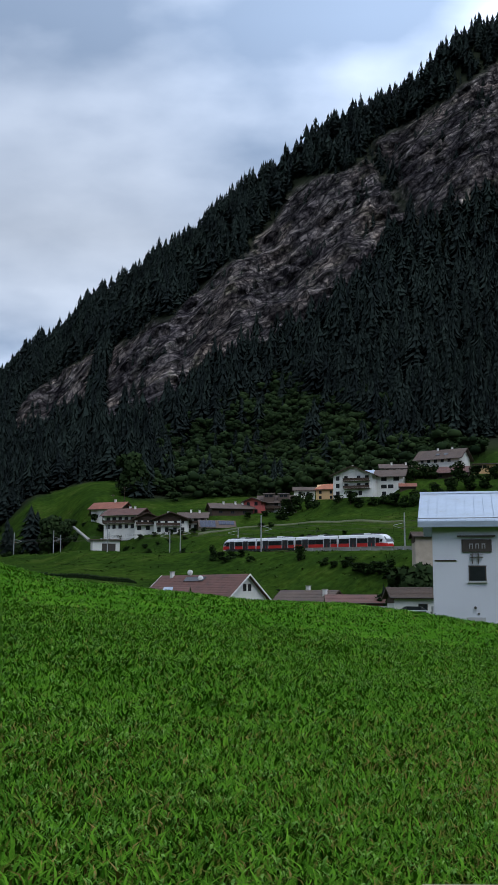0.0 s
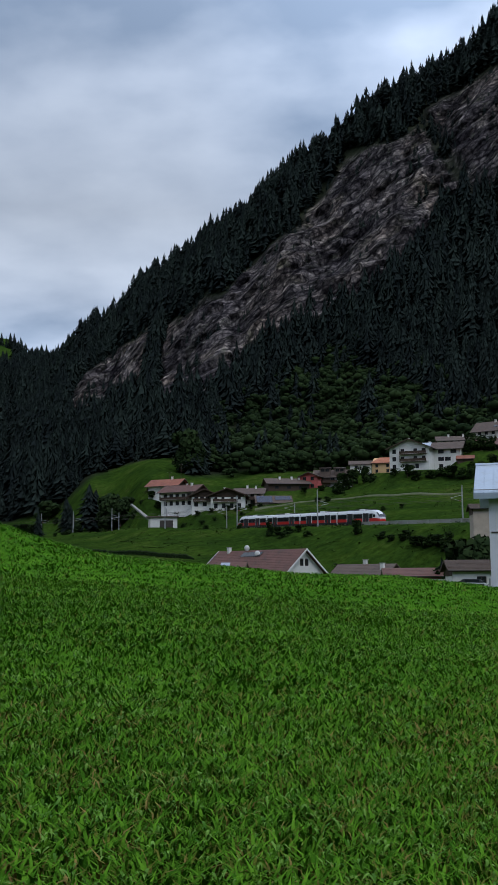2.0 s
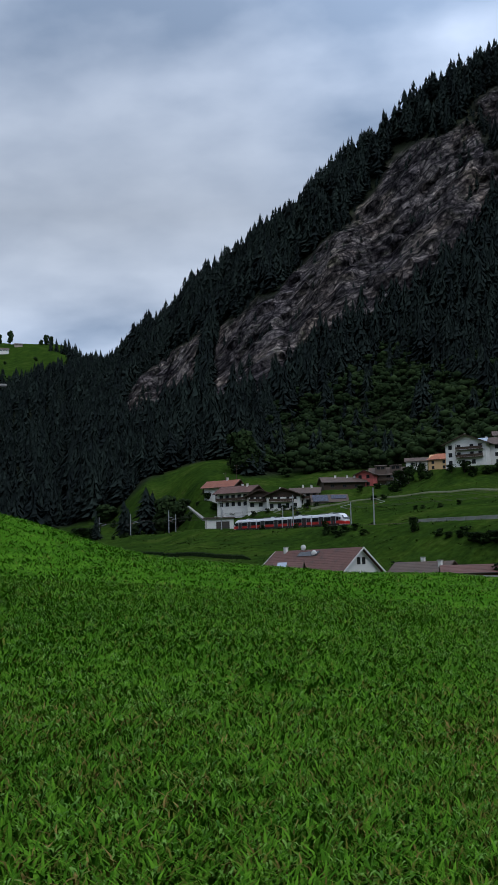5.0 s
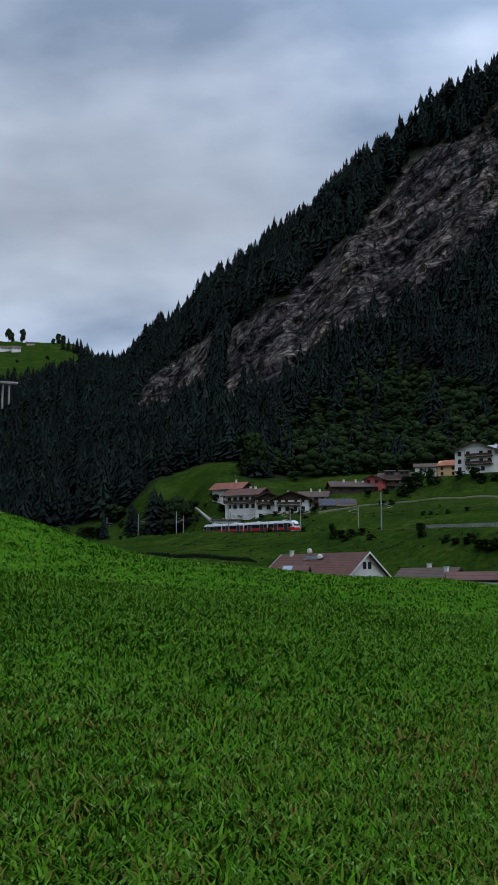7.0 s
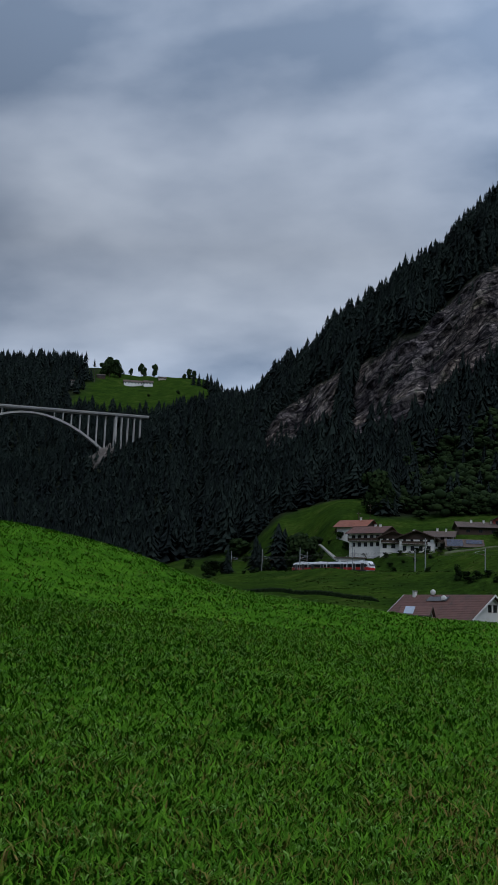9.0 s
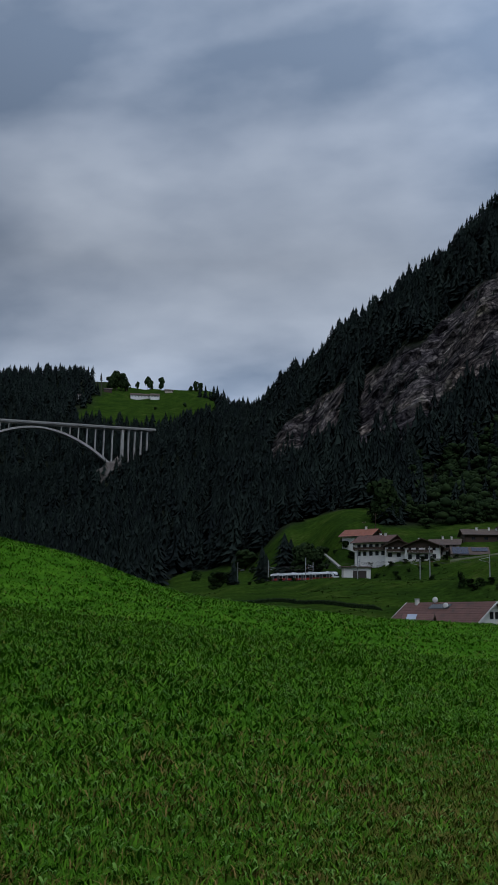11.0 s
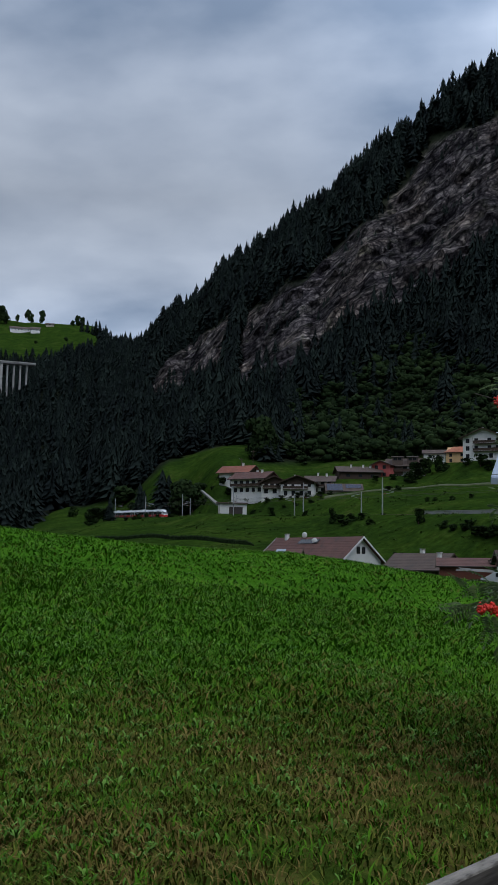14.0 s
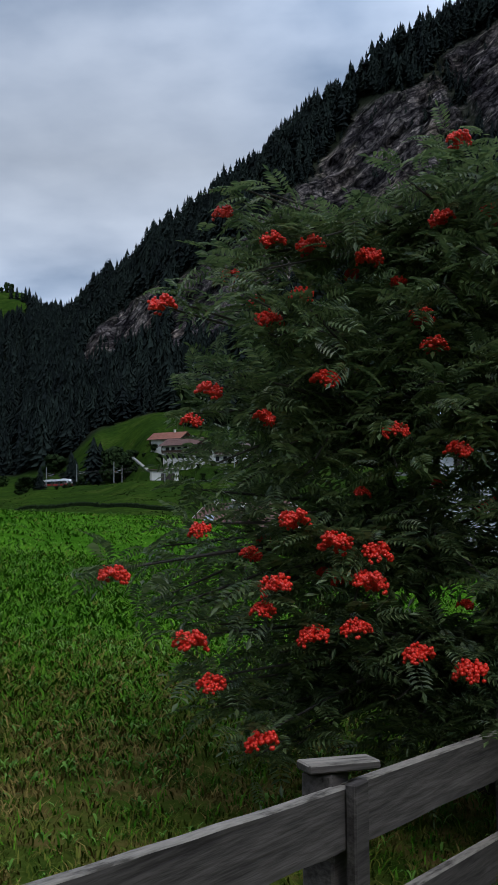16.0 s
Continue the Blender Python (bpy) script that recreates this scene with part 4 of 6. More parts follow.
house("barn", "dark timber barn with a low brown roof", -1.00, 442, 36.5, 12, 17.0, 10.0, 3.4, 5.6, M["timber"], M["roof_grey"], row("S", (-5, 0, 5), 1.6, 1.4, 1.0), (), 0, 1.0, [(-3, -1), (2, -1), (5, -1)])
house("house", "red-rendered house with white-framed windows", 0.45, 446, 37.0, 70, 11.0, 7.6, 6.0, 7.6, M["plaster_red"], M["roof_grey"],
      row("W", (-1.9, 1.5), 4.9, 1.2, 1.3) + row("W", (-1.9, 1.5), 1.9, 1.2, 1.3), (), 0, 1.0)
house("house", "grey house with dormers and glazed balcony", 1.51, 449, 38.5, -4, 15.0, 9.0, 4.6, 7.6, M["plaster_grey"], M["roof_grey"],
      row("S", (-5.5, -3, 0, 3, 5.5), 3.2, 1.5, 1.5) + row("S", (-5.5, -2, 2, 5.5), .9), [("S", -6.5, 2.0, 1.9)], 0, .9)
for _u in (477, 503):
    house("dormer", "flat grey roof dormer with white-framed window", 1.48 + (_u - 490) * .0302, 446, 43.1, -4, 4.4, 3.0, 3.4, 3.7, M["roof_grey"], M["roof_grey"], row("S", (-.9, .9), 2.5, 1.3, 1.0), (), 0, .3)
house("house", "small white house half hidden by shrubs", 2.98, 462, 45.9, 0, 9.0, 7.0, 3.6, 5.2, M["plaster"], M["roof_grey"], row("S", (-2, 1.5), 2.2), (), 0, .7)
house("house", "yellow house with an orange hipped roof", 4.24, 455, 44.7, -10, 9.0, 8.0, 4.6, 6.9, M["plaster_yellow"], M["roof_orange"], row("S", (-2.6, 2.0), 3.1) + row("S", (-2.6, 2.0), .9), (), 0, .8, (), 3.2)
house("apartment_house", "white three-storey house with a gabled grey roof and balconies", 5.77, 420, 41.6, 76, 13.0, 15.5, 9.2, 12.4, M["plaster"], M["roof_grey"],
      row("W", (-5.9, -2.6, 2.4, 5.6), 7.8, 1.2, 1.5) + row("W", (-5.9, -2.6, 2.4, 5.6), 4.9, 1.2, 1.5) + row("W", (-5.9, -1, 3), 1.9, 1.2, 1.5), [("W", -3.6, 6.8, 6.6), ("W", -3.6, 6.8, 3.7)], 0, 1.4, [(-3, 1)])
house("apartment_house", "white three-storey wing with a grey roof and solar panels", 7.29, 424, 42.2, -8, 15.0, 11.0, 8.6, 11.4, M["plaster"], M["roof_grey"],
      row("S", (-5.6, 0.2, 5.0), 7.2, 2.0, 1.3) + row("S", (-5.6, 0.2, 2.8), 4.3, 2.0, 1.3) + row("S", (-5.6, 0.2), 1.6, 1.4, 1.3), (), 0, 1.3, [(-5, 1)], 0, [(-8.0, -4.0, .02, .75, "sheet_metal")])
house("shed", "small shed with a red roof", 8.47, 415, 44.0, 0, 6.0, 4.0, 2.0, 3.2, M["timber"], M["roof_red"], (), (), 0, .5)
house("house", "low dark-roofed house behind the apartment house", 8.00, 455, 54.8, 4, 15.0, 9.0, 3.0, 5.0, M["plaster_grey"], M["roof_grey"], row("S", (-5, -2, 1, 4), 1.8), (), 0, 1.0, [(-3, -1), (3, -1)])
house("house", "white house with a long brown roof and roof windows", 10.35, 455, 57.2, -22, 19.0, 12.0, 4.4, 8.4, M["plaster"], M["roof_grey"],
      row("W", (-3.5, 0, 3.5), 3.4) + row("S", (-7, -4, -1, 2, 5), 3.0, 1.2, 1.1), [("W", -4.6, 4.6, 2.0)], 0, 1.4, [(-2, -.6), (4, .3)], 0, [(-1.5, 0.2, .45, .62, "glass"), (2.0, 3.7, .45, .62, "glass")])
house("barn", "dark brown timber barn with a broad low roof", 10.23, 436, 50.2, -6, 22.0, 12.0, 3.0, 5.8, M["timber"], M["roof_brown"], row("S", (-6, 0, 6), 1.4, 1.6, .9), (), 0, 1.2)
house("house", "small ochre house with a turf-edged flat roof", 12.49, 446, 53.7, -4, 8.5, 7.0, 4.0, 4.6, M["plaster_yellow"], M["timber"], row("S", (-1.6, .2), 2.9, 1.4, 1.0), (), 0, .8)

# houses on the valley floor behind the brow
valley_house = house("house", "white gabled house with a brown tiled roof and roof windows", -2.35, 231.5, -2.2, -45, 25.0, 11.6, 5.0, 9.6, M["plaster"], M["roof_brown"],
      [("E", -.75, 6.9, .8, 1.3), ("E", .75, 6.9, .8, 1.3), ("E", .6, 3.6, 1.6, .9), ("E", 2.8, 3.6, 1.6, .9), ("E", -2.2, 3.6, 1.4, .9)], (), 0, .9, [(-9.5, -.4), (6.0, 1.5)], 0, [(-4.5, 1.5, .1, .28, "glass")], "plaster", depth=6)
for _x, _y, _z in ((-4.0, -.3, 10.2), (.5, -1.6, 8.9)):
    _bm = bmesh.new()
    bmesh.ops.create_uvsphere(_bm, u_segments=12, v_segments=8, radius=.62, matrix=Matrix.Diagonal((1, .35, 1, 1)))
    bmesh.ops.rotate(_bm, matrix=Matrix.Rotation(radians(25), 3, "Z"), verts=_bm.verts)
    bmesh.ops.translate(_bm, vec=(_x, _y, _z), verts=_bm.verts)
    rod((_x, _y + .2, _z - .9), (_x, _y + .15, _z), .05, n=6, bm=_bm)
    part("satellite_dish", _bm, M["plaster"], valley_house, "white satellite dish")
house("house", "small gabled porch wing with a white barge board", -3.9, 222.5, -1.5, -12, 5.5, 4.6, 4.7, 6.2, M["plaster"], M["roof_brown"], [("E", 0, 4.2, 1.8, 1.0)], (), 0, .5, (), 0, [(-2.2, -.2, .1, .9, "sheet_metal")])
house("house", "house with a weathered brown roof and dark timber gable", 3.22, 214, -3.0, -30, 11.5, 9.0, 4.3, 7.0, M["timber"], M["roof_grey"],
      [("W", 0, 3.4, 1.6, 1.0)], (), 0, .9, [(-.5, .4), (4.4, -1.6)])
house("shed", "long low shed with a rusty brown roof", 5.98, 192, -2.6, 4, 12.0, 6.0, 4.4, 5.6, M["timber_red"], M["roof_brown"], (), (), 0, .6)
house("shed", "white workshop with a flat dark roof", 8.85, 165, -3.0, 10, 8.0, 7.0, 5.6, 6.9, M["plaster"], M["timber"], [("S", .2, 4.0, 1.2, .9), ("S", 2.9, 3.8, 1.4, 2.2)], (), 1.0, .7)


def log_stack():
    x, y = polar(6.22, 178)
    t = thing("plank_stack", pose(x, y, .75, 0, 0, -8), "stack of pale sawn planks under a tarpaulin", "stack")
    g = random.Random(4)
    for k in range(9):
        p = part("plank", box(-3, 3, -.12, .12, 0, .09), M["concrete"], t)
        p.matrix_basis = pose(g.uniform(-.4, .4), -.9 + .22 * k, .05 + .04 * k, 0, g.uniform(2, 6), g.uniform(-4, 4))


log_stack()


def car(az, r, z, turn, mat, label):
    x, y = polar(az, r)
    t = thing("car", pose(x, y, z, 0, 0, turn), label, "car")
    prof = [(-2.1, .35), (-2.15, .8), (-1.5, .95), (-.9, 1.42), (.9, 1.46), (1.7, .98), (2.15, .9), (2.15, .35)]
    bm = prism(prof, -.85, .85)
    bmesh.ops.bevel(bm, geom=list(bm.edges), offset=.06, segments=2, affect="EDGES")
    bmesh.ops.rotate(bm, matrix=Matrix.Rotation(radians(90), 3, "Z"), verts=bm.verts)
    part("body", bm, mat, t, smooth=False)
    for sy in (-1, 1):
        part("side_window", box(-.75, .85, sy * .84, sy * .862, 1.0, 1.36), M["glass"], t)
        for xx in (-1.35, 1.35):
            part("wheel", rod((xx, sy * .7, .33), (xx, sy * .9, .33), .33, n=14), M["rubber"], t)
    part("windscreen", box(1.25, 1.32, -.7, .7, 1.02, 1.3), M["glass"], t)


car(8.88, 104, -.5, -14, M["car_white"], "white parked car beside the workshop")
car(8.65, 128, -.2, -10, M["train_dark"], "dark parked car beside the workshop")


# ---- transformer building at the field's edge ----
def tower_house():
    az, r = 9.69, 85.0
    x, y = polar(az, r)
    t = thing("transformer_building", pose(x, y, -.20, 0, 0, -11.0) @ Matrix.Diagonal((1.75, 1.75, 1.75, 1)), "pale rendered building with a standing-seam metal roof", "building")
    W, D, E, R = 9.0, 7.6, 4.66, 6.15
    part("wall", prism([(0, -3), (D, -3), (D, E), (D / 2, R - .1), (0, E)], 0, W), M["plaster_cool"], t)
    for sy in (0, 1):
        y0, y1 = (-.42, D / 2) if sy == 0 else (D + .42, D / 2)
        s = (R - E) / (D / 2)
        ze = E - s * .42
        bm = bmesh.new()
        top = [(-.62, y0, ze + .12), (W + .6, y0, ze + .12), (W + .6, y1, R + .12), (-.62, y1, R + .12)]
        v = [bm.verts.new(p) for p in top + [(a, b, c - .16) for a, b, c in top]]
        for f in ((0, 1, 2, 3), (7, 6, 5, 4), (0, 4, 5, 1), (1, 5, 6, 2), (2, 6, 7, 3), (3, 7, 4, 0)):
            bm.faces.new([v[i] for i in f])
        bmesh.ops.recalc_face_normals(bm, faces=bm.faces)
        rf = part("roof", bm, M["sheet_metal"], t, "blue-grey standing-seam metal roof")
        ln = math.hypot(y1 - y0, R - ze)
        a = math.atan2(R - ze, y1 - y0)
        xs = -.60
        while xs < W + .6:
            bm = box(xs - .013, xs + .013, 0, ln, 0, .045)
            bmesh.ops.rotate(bm, matrix=Matrix.Rotation(a, 3, "X"), verts=bm.verts)
            bmesh.ops.translate(bm, vec=(0, y0, ze + .12), verts=bm.verts)
            part("seam", bm, M["sheet_metal"], rf)
            xs += .415
        if sy == 0:
            part("eave_board", box(-.62, W + .6, y0 - .02, y0 + .03, ze - .14, ze + .06), M["sheet_metal"], t)
            part("snow_guard", rod((-.6, y0 + .18, ze + .27), (W + .6, y0 + .18, ze + .27), .025, n=6), M["galvanised"], t)
            part("soffit", box(-.6, W + .6, y0 + .03, -.003, ze - .06, ze - .02), M["frame_dark"], t)
    part("ridge_cap", prism([(D / 2 - .12, R + .10), (D / 2 + .12, R + .10), (D / 2, R + .2)], -.64, W + .62), M["sheet_metal"], t)
    # window with frame, recessed dark pane
    u, z0, w, h = 1.93, 2.32, .66, .62
    p = part("window", box(u - w / 2, u + w / 2, -.012, .05, z0 - h / 2, z0 + h / 2), M["glass"], t, "dark unglazed-looking window")
    for a in ((u - w / 2 - .05, u - w / 2, z0 - h / 2, z0 + h / 2), (u + w / 2, u + w / 2 + .05, z0 - h / 2, z0 + h / 2), (u - w / 2 - .06, u + w / 2 + .06, z0 + h / 2, z0 + h / 2 + .05)):
        part("window_frame", box(a[0], a[1], -.03, .02, a[2], a[3]), M["frame_dark"], p)
    part("window_sill", box(u - w / 2 - .08, u + w / 2 + .08, -.09, .02, z0 - h / 2 - .09, z0 - h / 2 - .03), M["concrete"], p)
    # old insulator board and lintel
    b = part("insulator_board", box(1.27, 2.57, -.06, .02, 3.27, 3.83), M["frame_dark"], t, "weathered dark insulator board")
    for k in range(3):
        for q in (0, 1):
            part("insulator_hook", box(1.60 + .27 * k + q * .12, 1.635 + .27 * k + q * .12, -.075, -.06, 3.42, 3.63), M["galvanised"], b)
        part("insulator_arch", box(1.60 + .27 * k, 1.755 + .27 * k, -.075, -.06, 3.60, 3.64), M["galvanised"], b)
    part("lintel", box(1.08, 2.74, -.12, .02, 3.93, 4.0), M["frame_dark"], t)
    for uu in (1.72, 1.98):
        part("bracket", box(uu - .02, uu + .02, -.1, .02, 2.75, 3.22), M["frame_dark"], t)
    for zz in (3.02, 3.16):
        part("bracket", box(1.62, 2.2, -.1, -.05, zz, zz + .03), M["frame_dark"], t)
    part("slot", box(.08, 1.03, -.02, .02, 2.86, 2.93), M["frame_dark"], t, "narrow dark ventilation slot")
    part("hatch", box(1.43, 2.24, -.03, .02, -.35, .42), M["plaster_grey"], t, "grey metal hatch")
    part("lamp", rod((1.8, -.12, .84), (1.8, .0, .84), .06, n=10), M["frame_dark"], t)
    part("socket", box(1.9, 1.99, -.05, .0, .55, .61), M["frame_dark"], t)
    part("downpipe", rod((-.05, -.07, -2), (-.05, -.07, .9), .05, n=8), M["galvanised"], t)


tower_house()
house("house", "tan rendered annex with a dark timber fascia", 9.44, 195, 4.6, 8, 5.0, 5.0, 8.8, 9.6, M["plaster_tan"], M["timber"], (), (), 1.1, .5)


# ---- small concrete works beside the line ----
def culvert():
    x, y = polar(-8.06, 418)
    t = thing("portal_building", pose(x, y, 21.0, 0, 0, 10), "low white concrete portal with sloping wing walls", "portal")
    part("wall", box(-2, 9, 0, 6, -3, 4.2, bevel=.1), M["plaster"], t)
    part("roof", box(-3, 9.6, -.8, 6.6, 4.2, 4.6), M["roof_grey"], t)
    part("opening", box(2.2, 7.4, -.05, .4, .2, 3.0), M["frame_dark"], t)
    part("wing_wall", prism([(-.3, -3), (.3, -3), (.3, 4.4), (-.3, 4.4)], -2, -1.4), M["concrete"], t)
    bm = bmesh.new()
    v = [bm.verts.new(p) for p in ((-9, 2, 9.5), (-8.2, 2, 9.5), (-1.5, -.4, 4.0), (-3.0, -.4, 4.0), (-9, 2.4, 8.9), (-8.2, 2.4, 8.9), (-1.5, 0, 3.4), (-3.0, 0, 3.4))]
    for f in ((0, 1, 2, 3), (7, 6, 5, 4), (0, 4, 5, 1), (1, 5, 6, 2), (2, 6, 7, 3), (3, 7, 4, 0)):
        bm.faces.new([v[i] for i in f])
    bmesh.ops.recalc_face_normals(bm, faces=bm.faces)
    part("ramp_wall", bm, M["concrete"], t, "pale sloping ramp wall")


culvert()


def farm_track():
    """A narrow grassy track that climbs across the slope below the houses."""
    V, F = [], []
    n = 90
    for i in range(n + 1):
        az = -2.7 + 11.0 * i / n
        r = float(np.interp(az, [-2.7, -.9, .5, 2.75, 4.7, 6.7, 8.3], [411, 407, 408, 394, 377, 368, 364]))
        for k, d in enumerate((-1.5, -1.2, 1.2, 1.5)):
            x, y = polar(az, r + d)
            V.append((x, y, zat(x, y) + (.30 if k in (1, 2) else -.3)))
        if i:
            b = 4 * i
            F += [(b - 4 + k, b + k, b + k + 1, b - 3 + k) for k in range(3)]
    ob = new("farm_track", mesh_from("farm_track", np.array(V), np.array(F), M["farm_track"]))
    tagged(ob, "narrow pale gravel and grass track across the slope", "track", kind="structure")


farm_track()


def power_pole(az, r, h):
    x, y = polar(az, r)
    t = thing("power_pole", pose(x, y, zat(x, y) - .3), "slim dark wooden power pole on the green knoll", "pole")
    part("pole", rod((0, 0, 0), (0, 0, h), .16, .1, 8), M["timber"], t)
    part("crossarm", box(-.9, .9, -.06, .06, h - .7, h - .55), M["timber"], t)
    for u in (-.8, 0, .8):
        part("insulator", rod((u, 0, h - .55), (u, 0, h - .3), .06, n=6), M["plaster"], t)


power_pole(-6.63, 478, 10)
power_pole(-7.23, 470, 8)


# ---- motorway bridge ----
def bridge():
    az, r = -25.2, 1350
    x, y = polar(az, r)
    t = thing("arch_bridge", pose(x, y, 0, 0, 0, -az + 4), "pale concrete motorway bridge on a slender arch", "bridge")
    Z, H, RISE_ = 251.0, 104.0, 49.0
    part("deck", prism([(-6, Z - 1.6), (6, Z - 1.6), (6.8, Z), (-6.8, Z)], -330, 152), M["concrete"], t)
    for sy in (-1, 1):
        part("parapet", box(-330, 152, sy * 6.6 - .25, sy * 6.6 + .25, Z, Z + 1.4), M["concrete"], t)

    def arch(u):
        return Z - 4.5 - RISE_ * (u / H) ** 2

    bm = bmesh.new()
    n = 44
    rings = []
    for i in range(n + 1):
        u = -H + 2 * H * i / n
        th = 2.2 + 1.6 * abs(u / H)
        rings.append([bm.verts.new(p) for p in ((u, -4.2, arch(u) - th), (u, 4.2, arch(u) - th), (u, 4.2, arch(u)), (u, -4.2, arch(u)))])
    for a, b in zip(rings, rings[1:]):
        for i in range(4):
            bm.faces.new((a[i], a[(i + 1) % 4], b[(i + 1) % 4], b[i]))
    bm.faces.new(rings[0][::-1])
    bm.faces.new(rings[-1])
    bmesh.ops.recalc_face_normals(bm, faces=bm.faces)
    part("arch", bm, M["concrete"], t)
    for k in range(-9, 10):
        u = k * 10.8
        if abs(k) > 2:
            for yy in (-3.2, 3.2):
                part("spandrel_column", box(u - .55, u + .55, yy - .7, yy + .7, arch(u) - 1, Z - 1.55), M["concrete"], t)
    for sx in (-1, 1):
        for yy in (-3.6, 3.6):
            part("pier", box(sx * (H + 6) - 1.6, sx * (H + 6) + 1.6, yy - 1.2, yy + 1.2, Z - 62, Z - 1.55), M["concrete"], t)
        for q in (118, 126, 134, 142) if sx > 0 else (122, 140, 158, 176, 194, 212, 230, 250, 270):
            for yy in (-3.4, 3.4):
                part("approach_column", box(sx * q - .6, sx * q + .6, yy - .7, yy + .7, Z - (44 - (q - 118) * .7 if sx > 0 else 70), Z - 1.55), M["concrete"], t)
    # rock shelf under the springing
    g = random.Random(2)
    bm = bmesh.new()
    bmesh.ops.create_icosphere(bm, subdivisions=4, radius=1)
    for v in bm.verts:
        v.co *= 1 + .3 * noise.noise(v.co * 3) + .12 * noise.noise(v.co * 9)
        v.co = Vector((v.co.x * 22, v.co.y * 10, v.co.z * 20))
        v.co.z += v.co.x * .8
    rk = part("rock_outcrop", bm, M["ballast"])
    rk.matrix_basis = Matrix.Translation(polar(-21.5, 1338) + (178,)) @ pose(0, 0, 0, 0, 0, 22)
    tagged(rk, "bare grey rock outcrop below the bridge springing", "rock")


bridge()


def far_farm(az, r, L, D, e, rd, label, wall="plaster"):
    x, y = polar(az, r)
    house("farm_building", label, az, r, zat(x, y) + 1, 4, L, D, e, rd, M[wall], M["roof_grey"], row("S", [L * k / 6 - L / 2.4 for k in range(6)], e * .55, 1.4, 1.4), (), 0, 1.2)


far_farm(-19.75, 1895, 34, 12, 5, 9, "long white farmhouse on the high meadow")
far_farm(-18.95, 1885, 16, 12, 5, 9, "white farm building on the high meadow")
far_farm(-18.2, 1925, 14, 7, 3.5, 5.5, "low grey barn on the high meadow", "plaster_tan")
far_farm(-22.9, 1840, 16, 10, 7, 10, "small white house among the spruces on the ridge")
far_farm(-21.5, 1890, 14, 10, 4, 6, "dark hay barn on the high meadow", "timber")


def far_mast():
    x, y = polar(-21.85, 1850)
    t = thing("radio_mast", pose(x, y, zat(x, y)), "thin grey radio mast on the ridge", "mast")
    part("pole", rod((0, 0, 0), (0, 0, 34), .6, .4, 8), M["frame_dark"], t)
    part("antenna", rod((0, 0, 29), (0, 0, 35), .9, n=8), M["frame_dark"], t)


far_mast()


# ---- hedge at the foot of the railway bank ----
def hedge():
    bm = bmesh.new()
    n = 260
    rings = []
    for i in range(n + 1):
        az = -18.5 + 12.6 * i / n
        r = float(np.interp(az, [-18.5, -13, -11, -8.7, -6.2, -5.5], [335, 306, 295, 275, 262, 258]))
        x, y = polar(az, r)
        z = zat(x, y)
        h = 1.05 + .35 * noise.noise(Vector((i * .31, 0, 0))) + .25 * noise.noise(Vector((i * .9, 5, 0)))
        h *= min(1, (n - i) / 12 + .25)
        w = .9 + .2 * noise.noise(Vector((i * .7, 9, 0)))
        ux, uy = x / r, y / r
        rings.append([bm.verts.new((x + ux * d, y + uy * d, z + q)) for d, q in ((-w, -.4), (-w * .8, h * .7), (0, h), (w * .8, h * .75), (w, -.4))])
    for a, b in zip(rings, rings[1:]):
        for i in range(4):
            bm.faces.new((a[i], a[i + 1], b[i + 1], b[i]))
    bm.faces.new(rings[0])
    bm.faces.new(rings[-1][::-1])
    bmesh.ops.recalc_face_normals(bm, faces=bm.faces)
    ob = part("hedge", bm, M["hedge"])
    tagged(ob, "low dark hedge at the foot of the railway bank", "hedge")


hedge()


# ---- single trees and shrubs ----
def tree_template(name, label, category, temp, mat, bark="timber", group=""):
    t = thing(name, pose(0, 0, -50), label, category, group)
    part("trunk", rod((0, 0, -.02), (0, 0, .55), .022, .01, 8), M[bark], t)
    me = mesh_from("crown", temp[0], temp[1], mat)
    shared("crown", me, t, Matrix.Identity(4))
    return t


def plant(tmpl, az, r, h, w=1.0, turn=0.0, sink=.3, z=None):
    x, y = polar(az, r)
    z = zat(x, y) if z is None else z
    s = tmpl.scale
    m = Matrix.LocRotScale((x, y, z - sink), Euler((0, 0, turn)), None) @ Matrix.Diagonal((h * w / s.x, h * w / s.y, h / s.z, 1))
    return copy_thing(tmpl, m)


